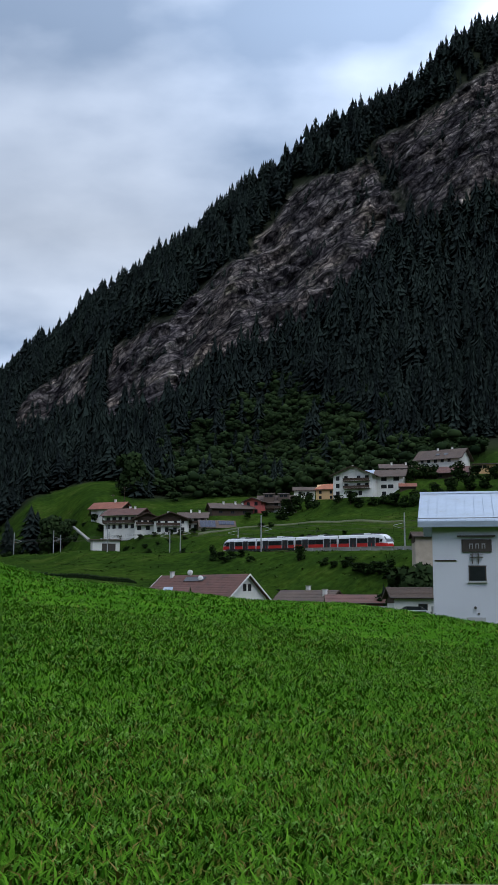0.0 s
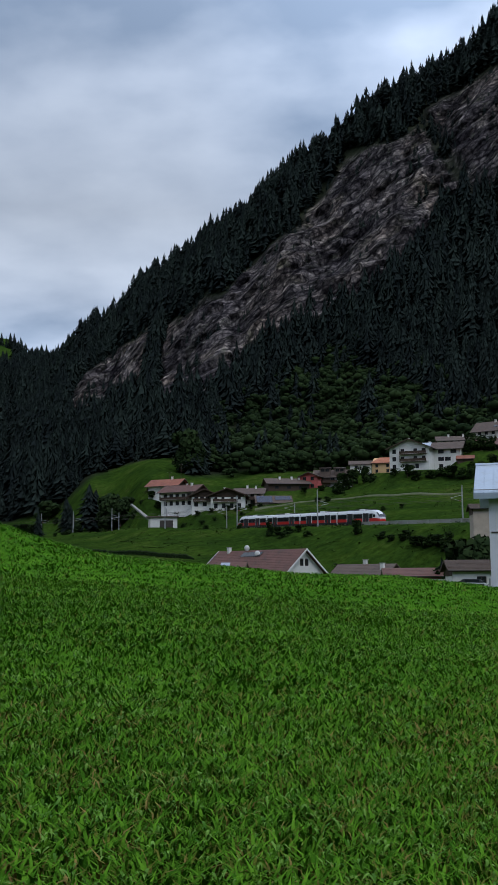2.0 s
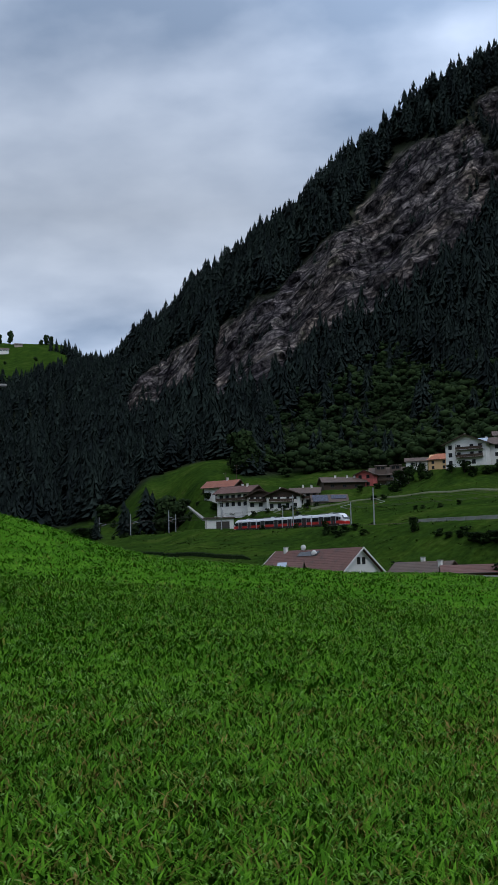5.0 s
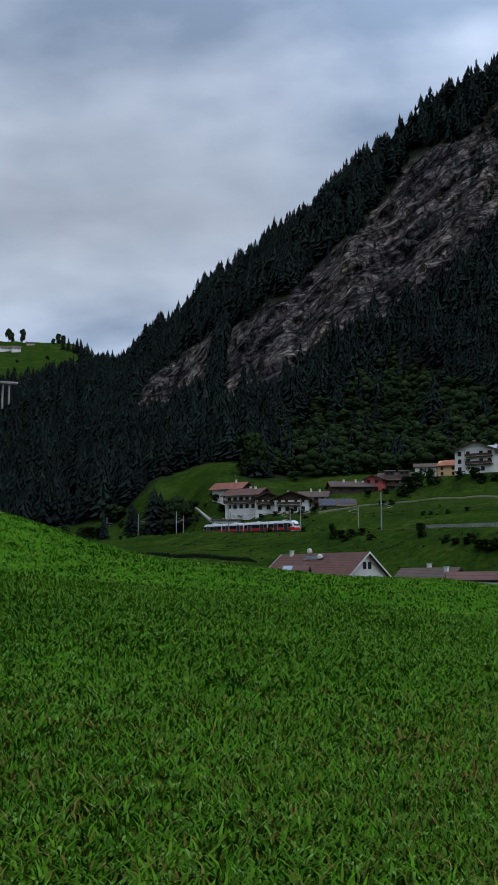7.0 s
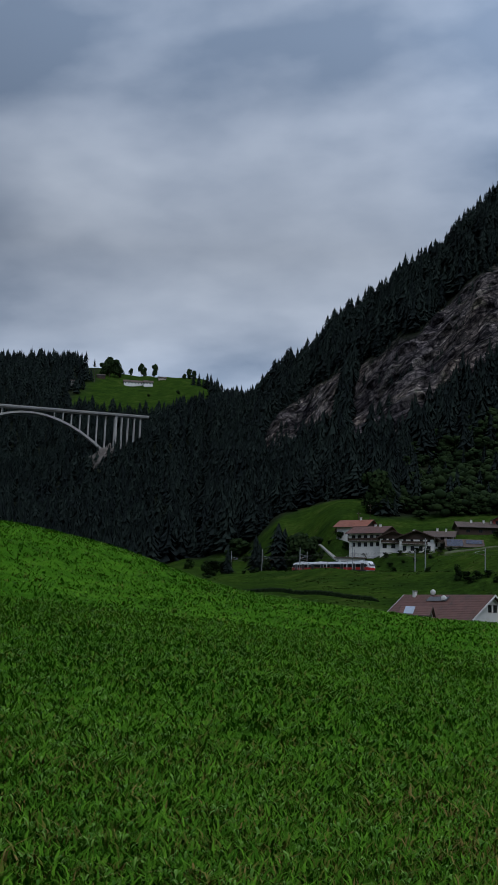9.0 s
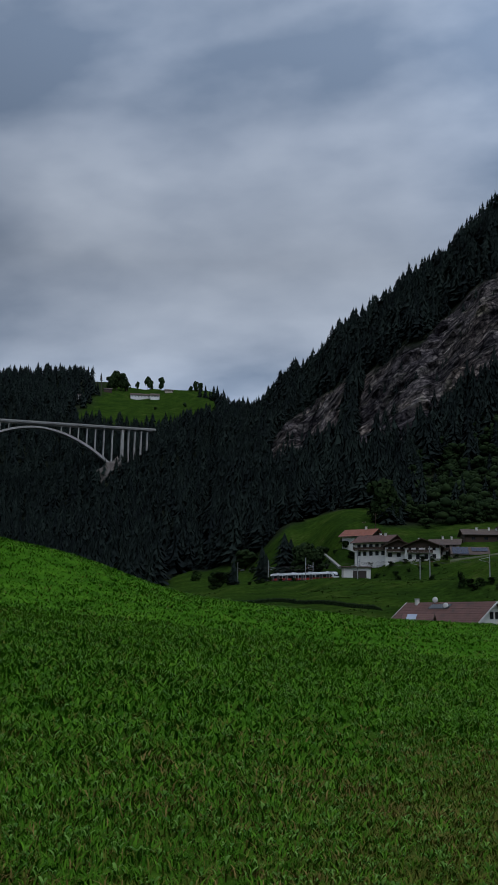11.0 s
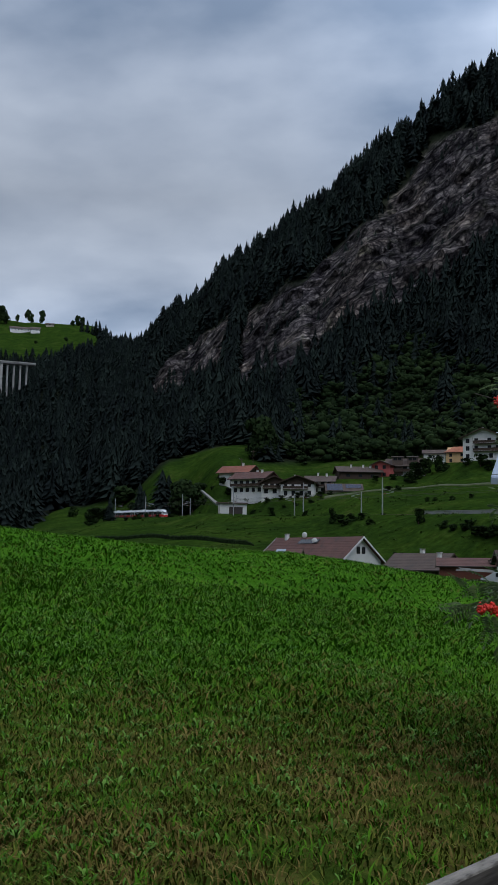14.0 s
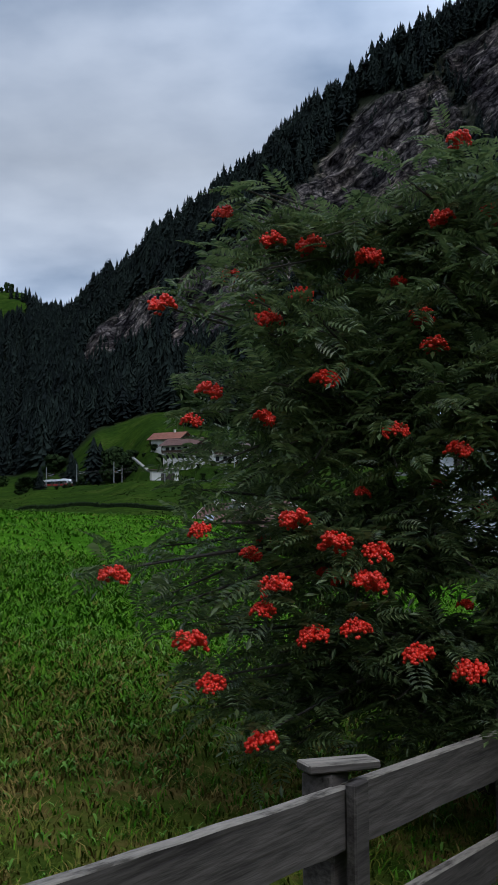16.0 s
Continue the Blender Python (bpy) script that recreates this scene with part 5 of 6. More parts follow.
def build_trees():
    g = random.Random(21)
    sp = [tree_template("spruce_tree", "dark green spruce tree with drooping branches", "tree", conifer(40 + k, 22, 11), M["spruce"]) for k in range(2)]
    bl = [tree_template("broadleaf_tree", "round-headed green broad-leaved tree in the meadow", "tree", crown(60 + k, 1000, .26, .84), M["broadleaf"]) for k in range(2)]
    sh = [tree_template("shrub", "rounded green shrub on the railway slope", "shrub", crown(80 + k, 480, .12, .78), M["bush"]) for k in range(2)]
    first = {}

    def put(kind, *a, **k):
        k.setdefault("turn", g.uniform(0, 6.28))
        src = kind[g.randrange(2)]
        if src not in first:  # the first of a kind stands for itself
            first[src] = 1
            az, r, h = a[:3]
            w, x, y = k.get("w", 1.0), *polar(az, r)
            src.matrix_basis = Matrix.LocRotScale((x, y, (zat(x, y) if k.get("z") is None else k["z"]) - k.get("sink", .3)), Euler((0, 0, k["turn"])), None) @ Matrix.Diagonal((h * w, h * w, h, 1))
            return src
        return plant(src, *a, **k)

    # spruces beside the line
    for px_az, r, h, w in ((-12.67, 518, 19, 1.3), (-12.44, 515, 15, 1.3), (-11.48, 502, 24, 1.7), (-11.15, 505, 20, 1.6), (-14.09, 440, 10.5, 1.3), (7.11, 205, 7.0, 1.0), (7.47, 208, 8.5, 1.0)):
        put(sp, px_az, r, h, w=w, sink=.6)
    for az, r, h, w in ((-10.26, 486, 17.5, 1.1), (-9.82, 482, 13, 1.2), (-10.52, 488, 13, 1.1), (-9.53, 490, 8, 1.3), (-13.64, 575, 13, 1.5), (-12.06, 500, 7, 1.4), (-9.00, 470, 5, 1.4), (9.00, 182, 12.0, 1.2), (9.44, 180, 12.6, 1.1), (8.41, 186, 10.5, 1.2), (-6.28, 512, 22, .95), (-6.04, 515, 17, 1.1)):
        put(bl, az, r, h, w=w, sink=.6)
    for az, r, h, w in ((-14.77, 442, 7, 1.5), (-14.43, 445, 6, 1.5), (-15.11, 440, 5, 1.6), (-12.78, 425, 2.0, 1.7), (-13.21, 425, 1.8, 1.7), (-12.55, 424, 2.4, 1.5),
                        (-5.29, 350, 2.0, 1.7), (-3.49, 322, 2.0, 1.6), (-1.9, 287, 4.6, .8), (-1.5, 285, 2.8, 1.5), (-0.9, 284, 2.4, 1.8), (-0.3, 283, 2.2, 1.7),
                        (2.68, 262, 4.4, 1.0), (4.03, 252, 2.2, 1.6), (5.08, 245, 2.2, 2.0), (5.74, 240, 2.6, 2.0), (6.43, 236, 2.4, 1.8), (7.47, 232, 3.2, 1.5), (7.91, 190, 6.4, 1.7), (8.41, 185, 7.4, 1.5), (9.09, 188, 7.0, 1.5),
                        (2.02, 436, 6.5, 1.3), (2.53, 440, 8, 1.2), (3.13, 446, 9, .8), (2.32, 432, 5, 1.6), (3.58, 440, 4, 1.5), (5.44, 405, 5, 1.6), (5.98, 402, 4.5, 1.6), (7.76, 405, 6, 1.4), (8.24, 400, 5, 1.3), (8.80, 400, 6.5, 1.2), (9.38, 400, 6, 1.2),
                        (9.97, 405, 7, 1.3), (10.70, 408, 7.5, 1.3), (11.57, 410, 7, 1.4), (12.49, 412, 6, 1.5), (-8.71, 455, 3.6, 1.5), (-8.47, 457, 2.6, 1.4), (-4.09, 418, 2.6, 1.6), (-4.54, 420, 2.0, 1.8), (0.72, 402, 2.2, 2.0), (1.18, 400, 2.2, 2.0),
                        (8.80, 425, 8, 1.3), (9.30, 428, 7, 1.3), (9.77, 424, 6, 1.5), (11.14, 424, 7, 1.4), (12.03, 428, 6, 1.5), (12.87, 430, 6, 1.5), (4.78, 408, 3.2, 1.7), (6.63, 404, 3.5, 1.7), (7.17, 406, 4, 1.6), (1.78, 425, 5, 1.6), (0.87, 432, 3, 1.9), (-0.03, 430, 2.6, 2), (-6.78, 430, 2.2, 2), (-5.74, 418, 2.0, 2.2), (-4.99, 416, 1.8, 2.2), (-3.64, 416, 2.2, 1.9), (-7.82, 440, 3.2, 1.8), (-8.27, 448, 3.4, 1.8), (4.48, 248, 2.0, 1.9), (6.13, 238, 2.6, 2.0), (6.87, 234, 3.2, 1.7), (7.29, 230, 3.6, 1.6), (5.38, 246, 2.0, 2.0), (3.22, 222, 2.6, 1.6), (1.78, 240, 2.4, 1.6), (-1.18, 281, 2.0, 2.0), (0.12, 276, 1.8, 2.0), (0.57, 330, 1.6, 1.6), (2.83, 345, 1.8, 1.6), (3.22, 344, 1.6, 1.6), (4.12, 340, 1.8, 1.6), (5.14, 338, 1.9, 1.5),
                        (-7.0, 422, 2.6, 1.5), (-6.5, 417, 2.2, 1.9), (-6.05, 414, 1.8, 2.0), (-5.5, 411, 2.2, 1.6), (-4.8, 409, 1.7, 2.0), (-4.2, 408, 2.0, 1.9), (-3.4, 410, 1.9, 2.1), (-2.9, 414, 2.4, 1.7), (-2.4, 416, 1.7, 2.0),
                        (-9.3, 463, 2.2, 1.6), (-8.9, 462, 2.6, 1.5), (-7.6, 438, 2.8, 1.4), (-10.9, 455, 2.6, 1.5), (-11.6, 452, 2.0, 1.6), (-12.2, 450, 2.4, 1.5), (-14.6, 520, 4.5, 1.4), (-15.3, 540, 5.5, 1.3), (-16.2, 560, 6.0, 1.3), (-13.2, 560, 4.5, 1.3)):
        put(sh, az, r, h, w=w, sink=.35)
    # lone trees on the far ridge
    for az, r, h, w in ((-21.35, 1920, 26, .9), (-21.05, 1925, 36, .9), (-20.75, 1925, 33, .9), (-20.5, 1926, 22, .9), (-19.9, 1950, 17, .7), (-19.35, 1952, 28, .62), (-19.15, 1955, 19, .6), (-18.6, 1955, 26, .65), (-17.0, 1950, 15, .8), (-16.75, 1945, 22, .7), (-16.5, 1940, 18, .8), (-17.3, 1700, 9, 1.2), (-18.9, 1760, 7, 1.2)):
        put(bl, az, r, h, w=w, sink=1)
    for az, r, h, w in ((-16.5, 1860, 26, 1.0), (-16.2, 1856, 28, .9), (-15.95, 1850, 20, .9),
                        (-15.75, 1800, 30, 1.1), (-15.55, 1795, 36, .9), (-15.35, 1790, 32, 1.0), (-15.15, 1780, 38, .9), (-14.95, 1770, 34, 1.0), (-14.75, 1760, 40, .9), (-14.55, 1750, 36, 1.0), (-14.35, 1740, 42, .8), (-14.15, 1730, 34, .9)):
        put(sp, az, r, h, w=w, sink=1)


build_trees()


# ---- fence ----
POSTS = [(-3.10, 2.66), (-1.32, 2.64), (.53, 2.64), (2.28, 2.52), (4.06, 2.45), (4.88, 3.78), (5.68, 5.21), (6.47, 6.64), (7.27, 8.07), (8.07, 9.50), (8.87, 10.93), (9.67, 12.36)]


def cap_height(k):
    return [.93, .92, .92, .82, .66, .61, .55, .515, .445, .40, .35, .30][k]


def pale_tops(ob):
    """Upper faces of the weathered boards take a paler wood than the sides."""
    ob.data.materials.append(M["pale_wood"])
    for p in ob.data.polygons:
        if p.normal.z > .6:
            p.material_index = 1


def build_fence():
    fence = thing("fence", pose(0, 0, 0), "weathered grey plank fence beside the hay field", "fence")
    g = random.Random(7)
    for k, (x, y) in enumerate(POSTS):
        a, b = POSTS[max(0, k - 1)], POSTS[min(len(POSTS) - 1, k + 1)]
        turn = math.atan2(b[1] - a[1], b[0] - a[0])
        z0, zc = zat(x, y) - .3, cap_height(k)
        m = Matrix.Translation((x, y, 0)) @ Matrix.Rotation(turn, 4, "Z")
        post = part("post", box(-.055, .055, .0, .11, z0, zc - (.085 if k == 7 else .04), bevel=.008), M["weathered_wood"], fence)
        post.matrix_basis = m
        drop = .05 if k == 7 else .006
        cap = part("post_cap", box(-.165 if k == 6 else -.115, .125, -.05, .055, zc - drop - .028, zc - drop, bevel=.005), M["weathered_wood"], fence, "weathered flat board on the post")
        cap.matrix_basis = Matrix.Translation((x, y, 0)) @ Matrix.Rotation(turn * .42, 4, "Z") @ pose(0, .02, 0, 0, 0, g.uniform(-4, 4))
        pale_tops(cap)
        bat = part("batten", box(-.045, .045, -.075, -.038, z0, zc - (.09 if k == 7 else .06), bevel=.006), M["weathered_wood"], fence)
        bat.matrix_basis = m
        if k + 1 < len(POSTS):
            x2, y2 = POSTS[k + 1]
            zc2 = cap_height(k + 1)
            L = math.hypot(x2 - x, y2 - y)
            ang = math.atan2(y2 - y, x2 - x)
            for top in (.075, .485):
                bm = bmesh.new()
                n = 10
                rings = []
                for i in range(n + 1):
                    q = i / n
                    wv = .002 * math.sin(q * 5 + k) + g.uniform(-.0015, .0015)
                    za, zb = zc - top + (zc2 - zc) * q + wv, zc - top - .185 + (zc2 - zc) * q + g.uniform(-.004, .004)
                    rings.append([bm.verts.new(p) for p in ((q * L, -.036, zb), (q * L, -.036, za - .004), (q * L, -.032, za), (q * L, .008, za), (q * L, .012, za - .004), (q * L, .012, zb))])
                for p, r_ in zip(rings, rings[1:]):
                    for i in range(6):
                        bm.faces.new((p[i], p[(i + 1) % 6], r_[(i + 1) % 6], r_[i]))
                bm.faces.new(rings[0][::-1])
                bm.faces.new(rings[-1])
                bmesh.ops.recalc_face_normals(bm, faces=bm.faces)
                rl = part("rail", bm, M["weathered_wood"], fence)
                pale_tops(rl)
                rl.matrix_basis = Matrix.Translation((x, y, 0)) @ Matrix.Rotation(ang, 4, "Z")


build_fence()


# ---- rowan ----
BERRIES = [(6.75, 9.61, 2.68), (6.98, 9.57, 2.53), (7.15, 9.57, 2.5), (6.8, 9.52, 2.35), (6.49, 9.49, 2.22), (6.97, 9.46, 2.13), (7.41, 9.55, 2.43), (7.74, 9.6, 2.62), (7.98, 9.61, 2.64), (7.84, 9.71, 3.04), (7.11, 9.5, 2.25), (7.21, 9.38, 1.84), (6.71, 9.37, 1.8), (6.64, 9.33, 1.66), (7.63, 9.47, 2.13), (7.75, 9.28, 1.51), (7.08, 9.19, 1.22)]
BERRIES_LOW = [(7.24, 9.16, 1.12), (6.69, 9.18, 1.18), (6.35, 9.12, 0.99), (7.38, 9.12, 0.96), (6.95, 9.12, 0.85), (7.15, 9.12, 0.74), (7.32, 9.12, 0.77), (6.74, 9.12, 0.55), (7.56, 9.12, 0.67), (7.76, 9.12, 0.6), (6.94, 9.12, 0.31), (6.66, 9.12, 0.72), (7.41, 9.14, 1.08), (6.95, 9.33, 1.67), (7.68, 9.43, 1.99), (7.0, 9.12, 0.95)]
BERRIES_LOW += [(8.25, 9.4, 1.7), (8.4, 9.5, 1.25), (8.2, 9.3, .9), (8.45, 9.6, 2.2), (7.5, 9.3, 1.6)]


def pinnate_leaf():
    """A rowan leaf one metre long: stalk and fifteen toothed leaflets, drooping."""
    V, F = [], []

    def tri(*p):
        k = len(V)
        V.extend(p)
        F.append((k, k + 1, k + 2))

    def spine(q):
        return Vector((q, 0, .10 * math.sin(q * 2.2) - .28 * q * q))

    for i in range(6):
        a, b = spine(i / 6), spine((i + 1) / 6)
        tri(tuple(a + Vector((0, .008, 0))), tuple(b), tuple(a - Vector((0, .008, 0))))
    for i in range(7):
        q = .26 + .1 * i
        p = spine(q)
        ln = .27 * math.sin(.55 + 2.0 * (i + 1) / 8.5)
        for s in (1, -1):
            tip = p + Vector((ln * .42, s * ln, -.06 * ln - .03))
            mid = p + Vector((ln * .22, s * ln * .5, .02))
            w = Vector((.040, -s * .018, 0))
            tri(tuple(p), tuple(mid + w), tuple(tip))
            tri(tuple(p), tuple(tip), tuple(mid - w))
    p, tip = spine(.95), spine(.95) + Vector((.26, 0, -.12))
    tri(tuple(p), tuple((p + tip) / 2 + Vector((0, .05, .02))), tuple(tip))
    tri(tuple(p), tuple(tip), tuple((p + tip) / 2 + Vector((0, -.05, .02))))
    return np.array(V), np.array(F)


def build_rowan():
    g = random.Random(31)
    base = Vector((8.05, 10.45, 0))
    base.z = zat(base.x, base.y) - .15
    t = thing("rowan_tree", pose(0, 0, 0), "rowan tree with dark pinnate leaves and scarlet berries", "tree")
    leaf = leafy("rowan_leaf", (0.058, 0.100, 0.040), (0.180, 0.240, 0.094), 0.38, 1.2, 0.55, .7)
    thin = leaf.node_tree
    tl, mx = thin.nodes.new("ShaderNodeBsdfTranslucent"), thin.nodes.new("ShaderNodeMixShader")
    body = thin.nodes["Principled BSDF"]
    thin.links.new(body.inputs["Base Color"].links[0].from_socket, tl.inputs["Color"])
    mx.inputs[0].default_value = .45
    thin.links.new(body.outputs[0], mx.inputs[1])
    thin.links.new(tl.outputs[0], mx.inputs[2])
    thin.links.new(mx.outputs[0], thin.nodes["Material Output"].inputs["Surface"])
    bark = paint("rowan_bark", (.06, .052, .045), .8, vary=.3, scale=8, fine=60)
    red = paint("rowan_berry", (.78, .034, .018), .32, vary=.25, scale=30, fine=80, bump=0, spec=.5)

    def outline(z):
        return float(np.interp(z, [.0, .3, .54, .73, .86, .98, 1.18, 1.38, 1.65, 1.91, 2.11, 2.27, 2.45, 2.7, 2.9, 3.2], [6.85, 6.66, 6.46, 6.46, 6.26, 6.14, 6.20, 6.36, 6.50, 6.54, 6.58, 6.42, 6.6, 6.72, 7.3, 7.6]))

    def ceiling(x):
        return float(np.interp(x, [6.6, 6.75, 6.95, 7.1, 7.5, 7.6, 7.7, 7.84, 7.98, 8.1, 9], [2.55, 2.72, 2.72, 2.62, 2.62, 2.72, 2.95, 3.1, 2.95, 2.85, 2.8]))

    tips = [Vector(b) for b in BERRIES + BERRIES_LOW]
    edge = [(6.36, 10.0, 2.72), (6.15, 9.75, 1.34), (6.45, 9.9, 1.2), (6.6, 9.9, 1.75), (6.55, 10.1, 2.35), (7.92, 10.2, 3.72), (8.2, 10.3, 3.4), (6.75, 10.2, 3.15), (7.4, 10.2, 3.1), (6.9, 9.9, .5), (7.1, 9.8, .55), (6.75, 9.8, .72)]
    tips += [Vector((a, b - .43, c * .92 - .27)) for a, b, c in edge]
    for _ in range(400):
        z = g.uniform(.45, 3.35)
        left = float(np.interp(z, [.4, .7, 1.0, 1.35, 1.7, 2.1, 2.7, 3.2, 3.6], [6.95, 6.72, 6.6, 6.3, 6.5, 6.6, 6.55, 6.8, 7.6]))
        x = left + (9.5 - left) * g.random() ** .95
        y = g.uniform(9.55, 11.4) if g.random() < .5 else g.uniform(9.55, 10.1)
        if z > 3.0 and abs(x - 7.3) < .3:
            continue
        tips.append(Vector((x, y - .43, z * .92 - .27)))
    for _ in range(70):  # the dense side towards the road
        tips.append(Vector((g.uniform(7.9, 9.4), g.uniform(9.1, 9.9), g.uniform(.9, 2.6))))
    for _ in range(32):
        tips.append(Vector((g.uniform(7.5, 8.3), g.uniform(9.1, 9.7), g.uniform(1.2, 2.1))))
    for _ in range(40):
        tips.append(Vector((g.uniform(6.95, 8.6), g.uniform(9.2, 10.0), g.uniform(.1, .7))))
    for tip in tips:  # the crown's uneven top
        tip.z = min(tip.z, ceiling(tip.x) - .04)
    stems = [base + Vector((dx, dy, h)) for dx, dy, h in ((-.05, -.1, .6), (-.35, -.25, 1.2), (.2, -.15, 1.4), (-.5, -.3, 1.8), (.05, -.25, 2.1), (.35, .1, 2.2), (-.25, -.1, 2.4), (-.1, -.4, 2.7))]
    bm = bmesh.new()
    rod(base, stems[0], .075, .055, 8, bm)
    for a, b, r in ((0, 1, .045), (0, 2, .045), (1, 3, .035), (2, 4, .035), (2, 5, .032), (3, 6, .024), (4, 7, .022)):
        rod(stems[a], stems[b], r, r * .75, 7, bm)
    places, twigs = [], []
    for tip in tips:
        s = min(stems, key=lambda q: (q - tip).length + (0.8 if q.z > tip.z + .1 else 0))
        mid = (s + tip) / 2 + Vector((g.uniform(-.1, .1), g.uniform(-.1, .1), .12 + g.uniform(0, .12)))
        mid.z = min(mid.z, ceiling(mid.x) - .06)
        rod(s, mid, .014, .009, 5, bm)
        rod(mid, tip, .009, .004, 5, bm)
        d0 = (tip - s)
        n = 18
        for k in range(n):
            q = .35 + .65 * (k + g.random()) / n
            p = s.lerp(mid, q * 2) if q < .5 else mid.lerp(tip, q * 2 - 1)
            p = p + Vector((g.gauss(0, .05), g.gauss(0, .05), g.gauss(0, .045)))
            out = (p - base).xy
            turn = math.atan2(out.y, out.x) + g.gauss(0, 1.15)
            L = g.uniform(.12, .22)
            if p.x + L * math.cos(turn) < outline(p.z) or p.z > ceiling(p.x):
                continue
            if abs(p.x - 7.52 - .11 * (p.y - 9.6)) < .24 and abs(p.z - 1.76 - .11 * (p.y - 9.6)) < .17 and g.random() < .9:
                continue  # the hollow where the stems show
            places.append((p, turn, L, g.gauss(0, .45), g.gauss(.05, .5)))
        for k in range(5):
            turn, L = g.uniform(0, 6.28), g.uniform(.15, .23)
            if tip.x + L * math.cos(turn) > outline(tip.z):
                places.append((tip + Vector((g.gauss(0, .03), g.gauss(0, .03), 0)), turn, L, g.gauss(0, .4), g.gauss(.1, .35)))
    part("branchwork", bm, bark, t, "dark brown stems and twigs")["kind"] = "stuff"
    tv, tf = pinnate_leaf()
    Vs = []
    for p, turn, L, roll, pitch in places:
        m = np.array(Matrix.Translation(p) @ Euler((roll, -pitch, turn)).to_matrix().to_4x4() @ Matrix.Diagonal((L, L, L, 1)))
        Vs.append(tv @ m[:3, :3].T + m[:3, 3])
    F = (tf[None] + (np.arange(len(places)) * len(tv))[:, None, None]).reshape(-1, 3)
    shared("foliage", mesh_from("foliage", np.concatenate(Vs), F, leaf), t, Matrix.Identity(4))["label"] = "dark green pinnate leaves"
    # berry clusters
    meshes = []
    for q in range(4):
        bm = bmesh.new()
        for _ in range(140):
            a, r = g.uniform(0, 6.28), .062 * math.sqrt(g.random())
            x, y = r * math.cos(a), r * math.sin(a)
            z = .026 * (1 - (r / .060) ** 2) + g.uniform(-.016, .012) + .012 * math.sin(3 * a + q)
            bmesh.ops.create_icosphere(bm, subdivisions=1, radius=g.uniform(.0075, .0092), matrix=Matrix.Translation((x, y, z)))
        me = bpy.data.meshes.new("berry_umbel")
        bm.to_mesh(me)
        bm.free()
        me.polygons.foreach_set("use_smooth", [True] * len(me.polygons))
        me.materials.append(red)
        meshes.append(me)
    inner = [tuple(v) for v in (Vector((g.uniform(6.75, 8.5), g.uniform(9.45, 9.9), g.uniform(.5, 2.5))) for _ in range(26))]
    for k, b in enumerate(BERRIES + BERRIES_LOW + inner):
        s = g.uniform(.75, 1.15) * (1 if k < len(BERRIES + BERRIES_LOW) else .75)
        c = shared("berry_umbel", meshes[k % 4], t, Matrix.LocRotScale(Vector(b) + Vector((.03, -.13, .01 - .035 * b[2])), Euler((g.uniform(.05, .45), g.uniform(-.25, .25), g.uniform(0, 6.28))), (s, s, s)))
        c["kind"] = "stuff"
        if not k:
            c["label"] = "scarlet berry umbel"


build_rowan()


# ---- grass ----
def blades(seed, n, spread, bend, w):
    """A tuft of bent grass blades, one metre high."""
    g = random.Random(seed)
    V, F = [], []
    for _ in range(n):
        a = g.uniform(0, 6.28)
        d = Vector((math.cos(a), math.sin(a), 0))
        s = Vector((-d.y, d.x, 0)) * w * g.uniform(.7, 1.2)
        p = Vector((g.uniform(-1, 1), g.uniform(-1, 1), 0)) * spread
        h, b = g.uniform(.55, 1.0), bend * g.uniform(.4, 1.3)
        m = p + d * b * .3 + Vector((0, 0, h * .6))
        tip = p + d * b + Vector((0, 0, h * g.uniform(.75, 1.0)))
        k = len(V)
        V += [tuple(p - s), tuple(p + s), tuple(m + s * .9), tuple(m - s * .9), tuple(tip)]
        F += [(k, k + 1, k + 2), (k, k + 2, k + 3), (k + 3, k + 2, k + 4)]
    return np.array(V), np.array(F)


def herb(seed, n, up):
    """A meadow herb: a few long leaves that rise from the root and bend over."""
    g = random.Random(seed)
    V, F = [], []
    for q in range(n):
        a = 6.28 * q / n + g.uniform(-.9, .9)
        d = Vector((math.cos(a), math.sin(a), 0))
        w = g.uniform(.07, .12)
        s = Vector((-d.y, d.x, 0))
        L, h = g.uniform(.5, 1.0), up * g.uniform(.7, 1.3)
        p = [d * L * t_ + Vector((0, 0, h * z_)) for t_, z_ in ((0, 0), (.3, .75), (.65, 1.0), (1.0, g.uniform(.5, .95)))]
        k = len(V)
        V += [tuple(p[0]), tuple(p[1] - s * w), tuple(p[1] + s * w), tuple(p[2] - s * w * .85), tuple(p[2] + s * w * .85), tuple(p[3])]
        F += [(k, k + 2, k + 1), (k + 1, k + 2, k + 4), (k + 1, k + 4, k + 3), (k + 3, k + 4, k + 5)]
    return np.array(V), np.array(F)


def dry_share(x, y):
    """The mown, drier strip along the fence and its bare patches."""
    s = 1 - smooth(6.5, 12.5, y - .42 * x + 1.3 * wobble(x, y, 2.0, 5.0))
    return s * (.18 + .75 * smooth(.5, 4.5, x))


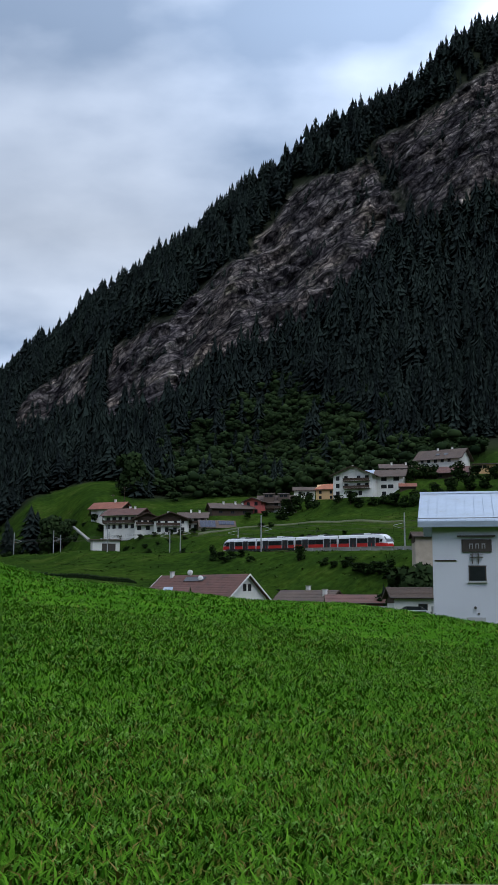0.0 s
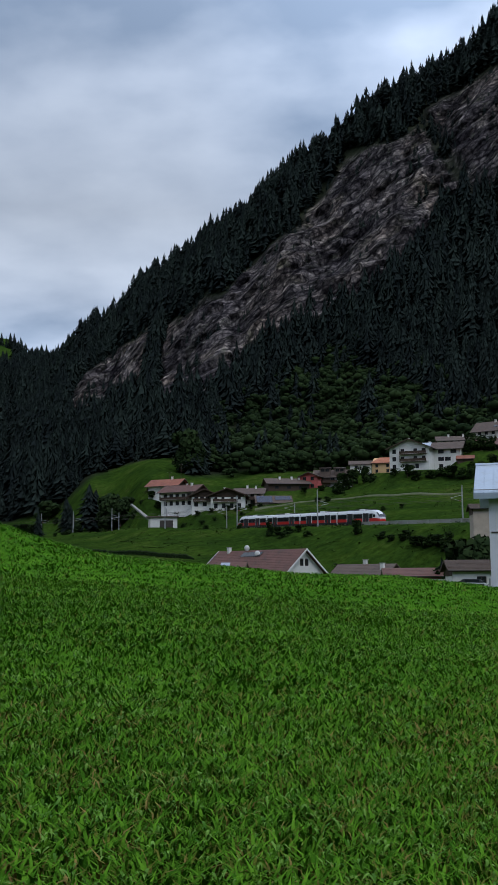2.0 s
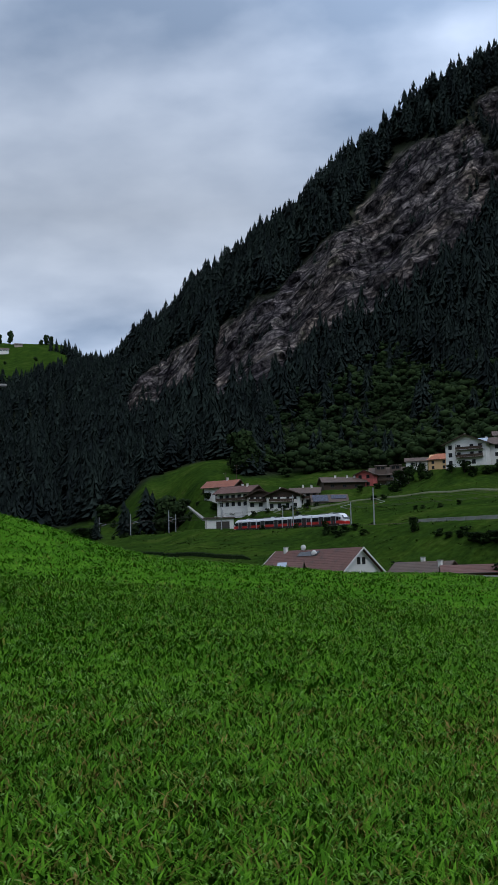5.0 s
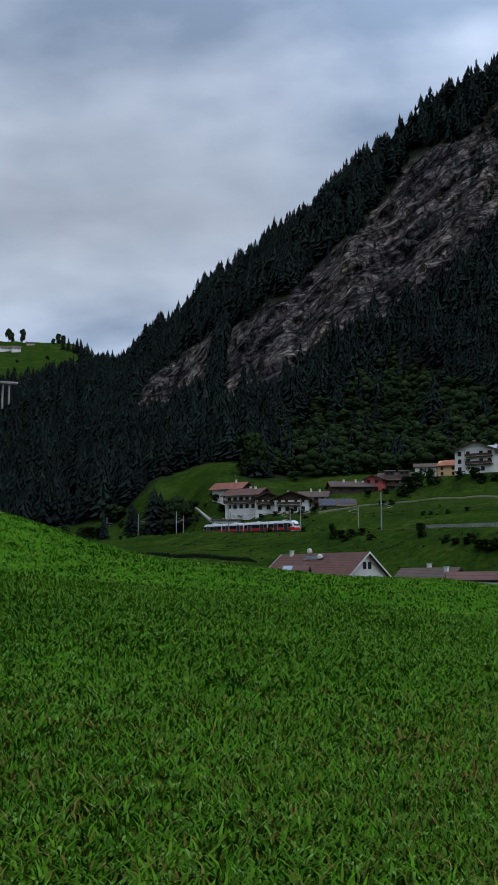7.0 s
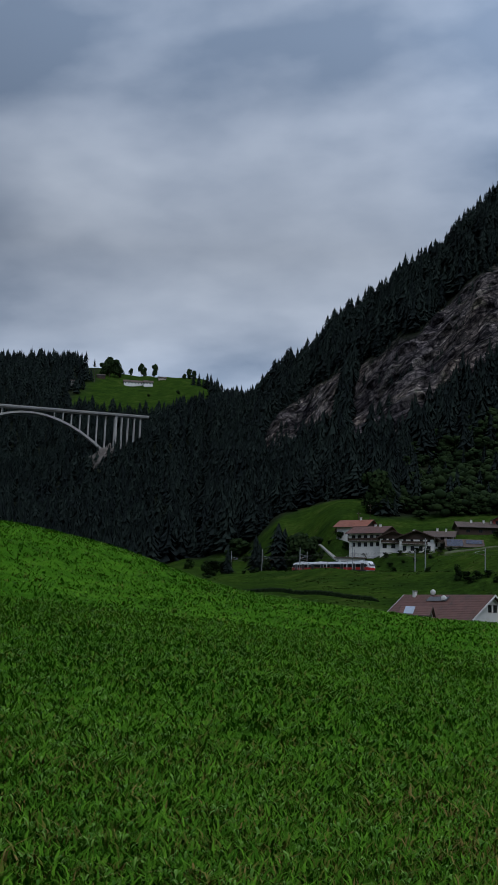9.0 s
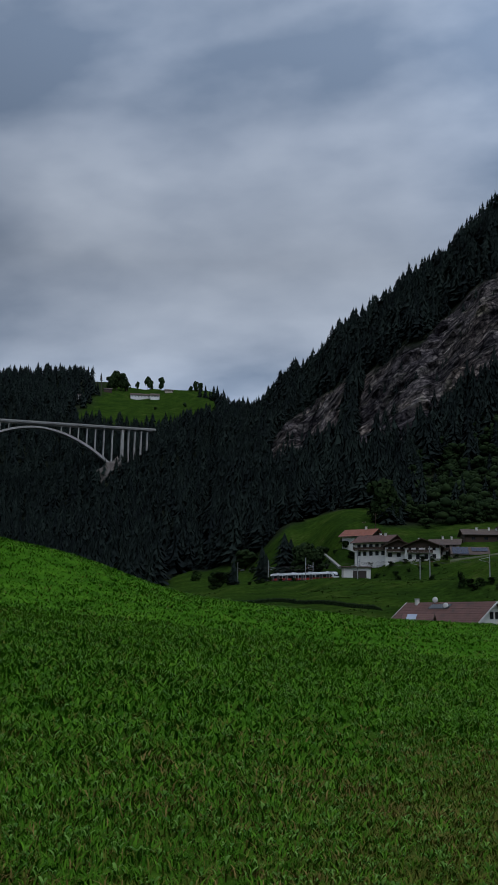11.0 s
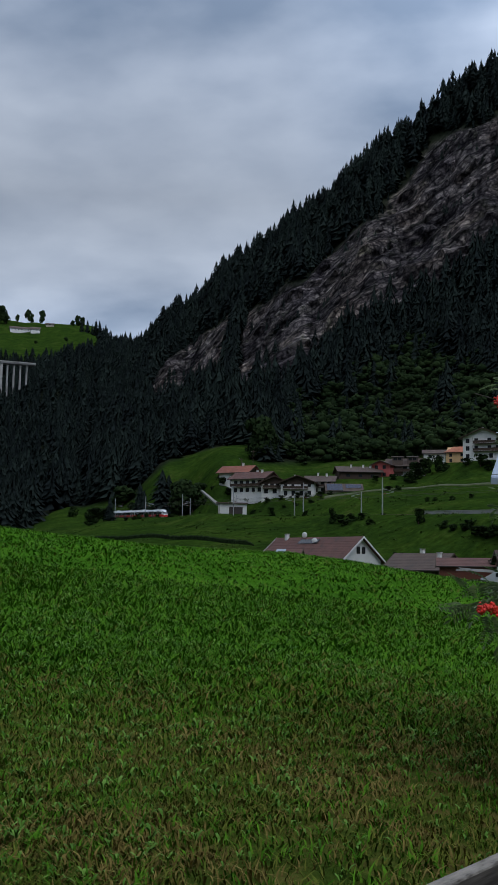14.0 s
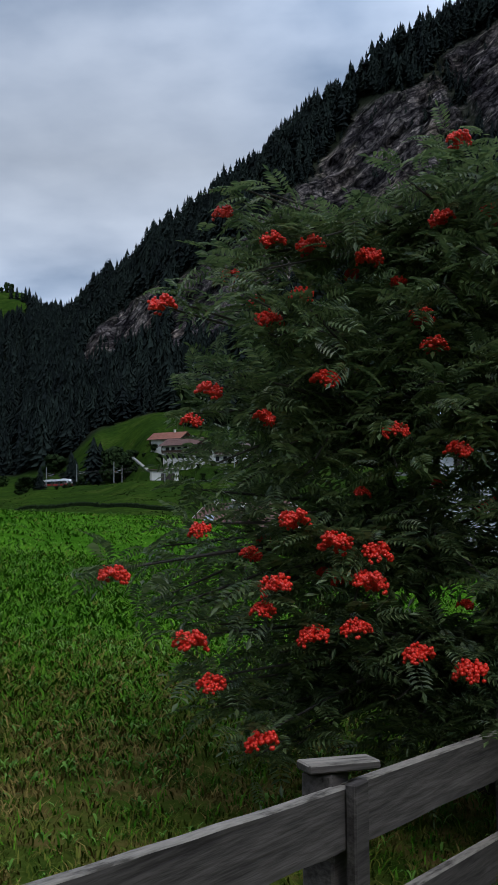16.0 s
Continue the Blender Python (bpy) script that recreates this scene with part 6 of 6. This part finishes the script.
def build_grass():
    g = np.random.default_rng(9)
    lush = leafy("grass", (0.033, 0.112, 0.006), (0.110, 0.265, 0.018), .8, .35, .03, .55)
    dull = leafy("mown_grass", (0.046, 0.080, 0.008), (0.150, 0.160, 0.028), .8, .5, .03, .55)
    straw = leafy("dry_grass", (0.11, 0.085, 0.020), (0.26, 0.195, 0.060), .8, .8, .04, .6)
    rough = leafy("rough_grass", (0.022, 0.048, 0.008), (0.060, 0.095, 0.020), .85, .05, .03, .4)
    weed = leafy("herb_leaf", (0.040, 0.120, 0.010), (0.140, 0.265, 0.045), .6, .8, .06, .6)

    def cast(n, r0, r1, a0=-31, a1=22):
        az = np.radians(g.uniform(a0, a1, n))
        r = np.sqrt(g.uniform(r0 ** 2, r1 ** 2, n))
        return 2.0 + r * np.sin(az), r * np.cos(az)

    sets = {"lush": [], "dull": [], "straw": [], "weed": []}
    # near the fence the camera looks at single blades; further off at tufts
    for n, r0, r1, hs, wide in ((10000, 5.0, 9.5, .105, 1.15), (42000, 9.5, 20, .09, 1.6), (40000, 20, 44, .07, 2.5)):
        x, y = cast(n, r0, r1) if r0 < 20 else cast(n, r0, r1, -33, 20)
        if r0 < 9:  # round the end of the walk too
            x2, y2 = g.uniform(2.5, 9.8, 20000), g.uniform(5.5, 13.5, 20000)
            x3, y3 = g.uniform(-4, 5, 12000), g.uniform(3.0, 9, 12000)
            x, y = np.concatenate([x, x2, x3]), np.concatenate([y, y2, y3])
        z = land(x, y)
        d = dry_share(x, y)
        patch = wobble(x, y, .75, 3.3) + .5 * wobble(x, y, .3, 1.1)
        hgt = hs * g.uniform(.6, 1.25, len(x)) * (1 - .38 * d) * (1 + .25 * wobble(x, y, 1.1, 6.0))
        P = np.stack([x, y, z - .01, g.uniform(0, 6.28, len(x)), np.maximum(hgt, .05) * wide, np.maximum(hgt, .05), np.zeros(len(x))], 1)
        u = g.uniform(0, 1, len(x))
        bare = (d > .35) & (patch > .85)
        is_straw = (u < .012 + .14 * d + .5 * d * (patch > .2)) & (d > .12) | (bare & (u < .65))
        is_dull = ~is_straw & (u < .08 + .75 * d)
        thin = bare & (g.uniform(0, 1, len(x)) < .5)
        sets["straw"].append(P[is_straw & ~thin])
        sets["dull"].append(P[is_dull & ~thin])
        sets["lush"].append(P[~is_straw & ~is_dull & ~thin])
        k = g.uniform(0, 1, len(x)) < (.20 if r0 < 9 else .15) * (1 - .5 * d)
        Q = P[k].copy()
        Q[:, 4] = Q[:, 5] = g.uniform(.03, .08, len(Q)) * (1 if r0 < 9 else 1.1 if r0 < 20 else 1.2)
        Q[:, 2] += np.minimum(hgt[k], .14) * g.uniform(.2, .7, len(Q))
        sets["weed"].append(Q)
    # rough tussocks over the valley meadows
    az, r = np.radians(g.uniform(-19, 13, 9000)), np.sqrt(g.uniform(150 ** 2, 470 ** 2, 9000))
    x, y = r * np.sin(az), r * np.cos(az)
    d = np.abs((x - TRACK_AT[0]) * TRACK_WAY[1] - (y - TRACK_AT[1]) * TRACK_WAY[0] - 2)
    k = (d > 8) & (vnoise(x / 16, y / 16, 21) + .6 * vnoise(x / 5, y / 5, 22) > .05)
    for pa, pr, pz, rad in PADS:
        px_, py_ = polar(pa, pr)
        k &= np.hypot(x - px_, y - py_) > rad * 1.1
    x, y = x[k], y[k]
    h = g.uniform(.2, .5, len(x))
    T = np.stack([x, y, land(x, y) - .05, g.uniform(0, 6.28, len(x)), h * g.uniform(1.4, 2.6, len(x)), h, np.zeros(len(x))], 1)
    join_scatter("rough_grass", [([blades(s + 90, 5, .8, .9, .16) for s in range(4)], T)], rough, "rough grass and weeds tufted over the valley meadows", "grass")
    # fine blades near by, broader tufts further off
    tufts = [[blades(s + 20 * k, n, .6, .75, w) for s in range(5)] for k, (n, w) in enumerate(((6, .052), (4, .060), (3, .080)))]
    low = [[blades(s + 10 + 20 * k, n, .75, .9, w) for s in range(5)] for k, (n, w) in enumerate(((6, .048), (4, .058), (3, .075)))]
    herbs = [[herb(s, 2 + s % 3, .6) for s in range(6)]] * 3
    for name, temps, mat, label in (("lush", tufts, lush, "lush green hay grass"), ("dull", low, dull, "short duller grass along the fence"), ("straw", low, straw, "dry straw-coloured grass in bare patches"), ("weed", herbs, weed, "broad-leaved meadow herbs among the grass")):
        join_scatter({"lush": "hay_grass", "dull": "mown_grass", "straw": "dry_grass", "weed": "meadow_herbs"}[name], list(zip(temps, sets[name])), mat, label, "grass")


build_grass()


# ---- what moves ----
def motions():
    rows = []
    for t, s in ((0, -32.5), (1.5, -13.0), (3.5, 16.5), (5.25, 45), (7, 76.5), (9, 114), (10.75, 146.5), (12.5, 179.5), (14.5, 215.5), (16, 243)):
        rows.append((t, Matrix.Translation(on_track(s)) @ pose(0, 0, 0, 0, 0, TRACK_TURN) @ pose(0, 0, 0, 0, -GRADE, 0)))
    walk(TRAIN, rows)


motions()
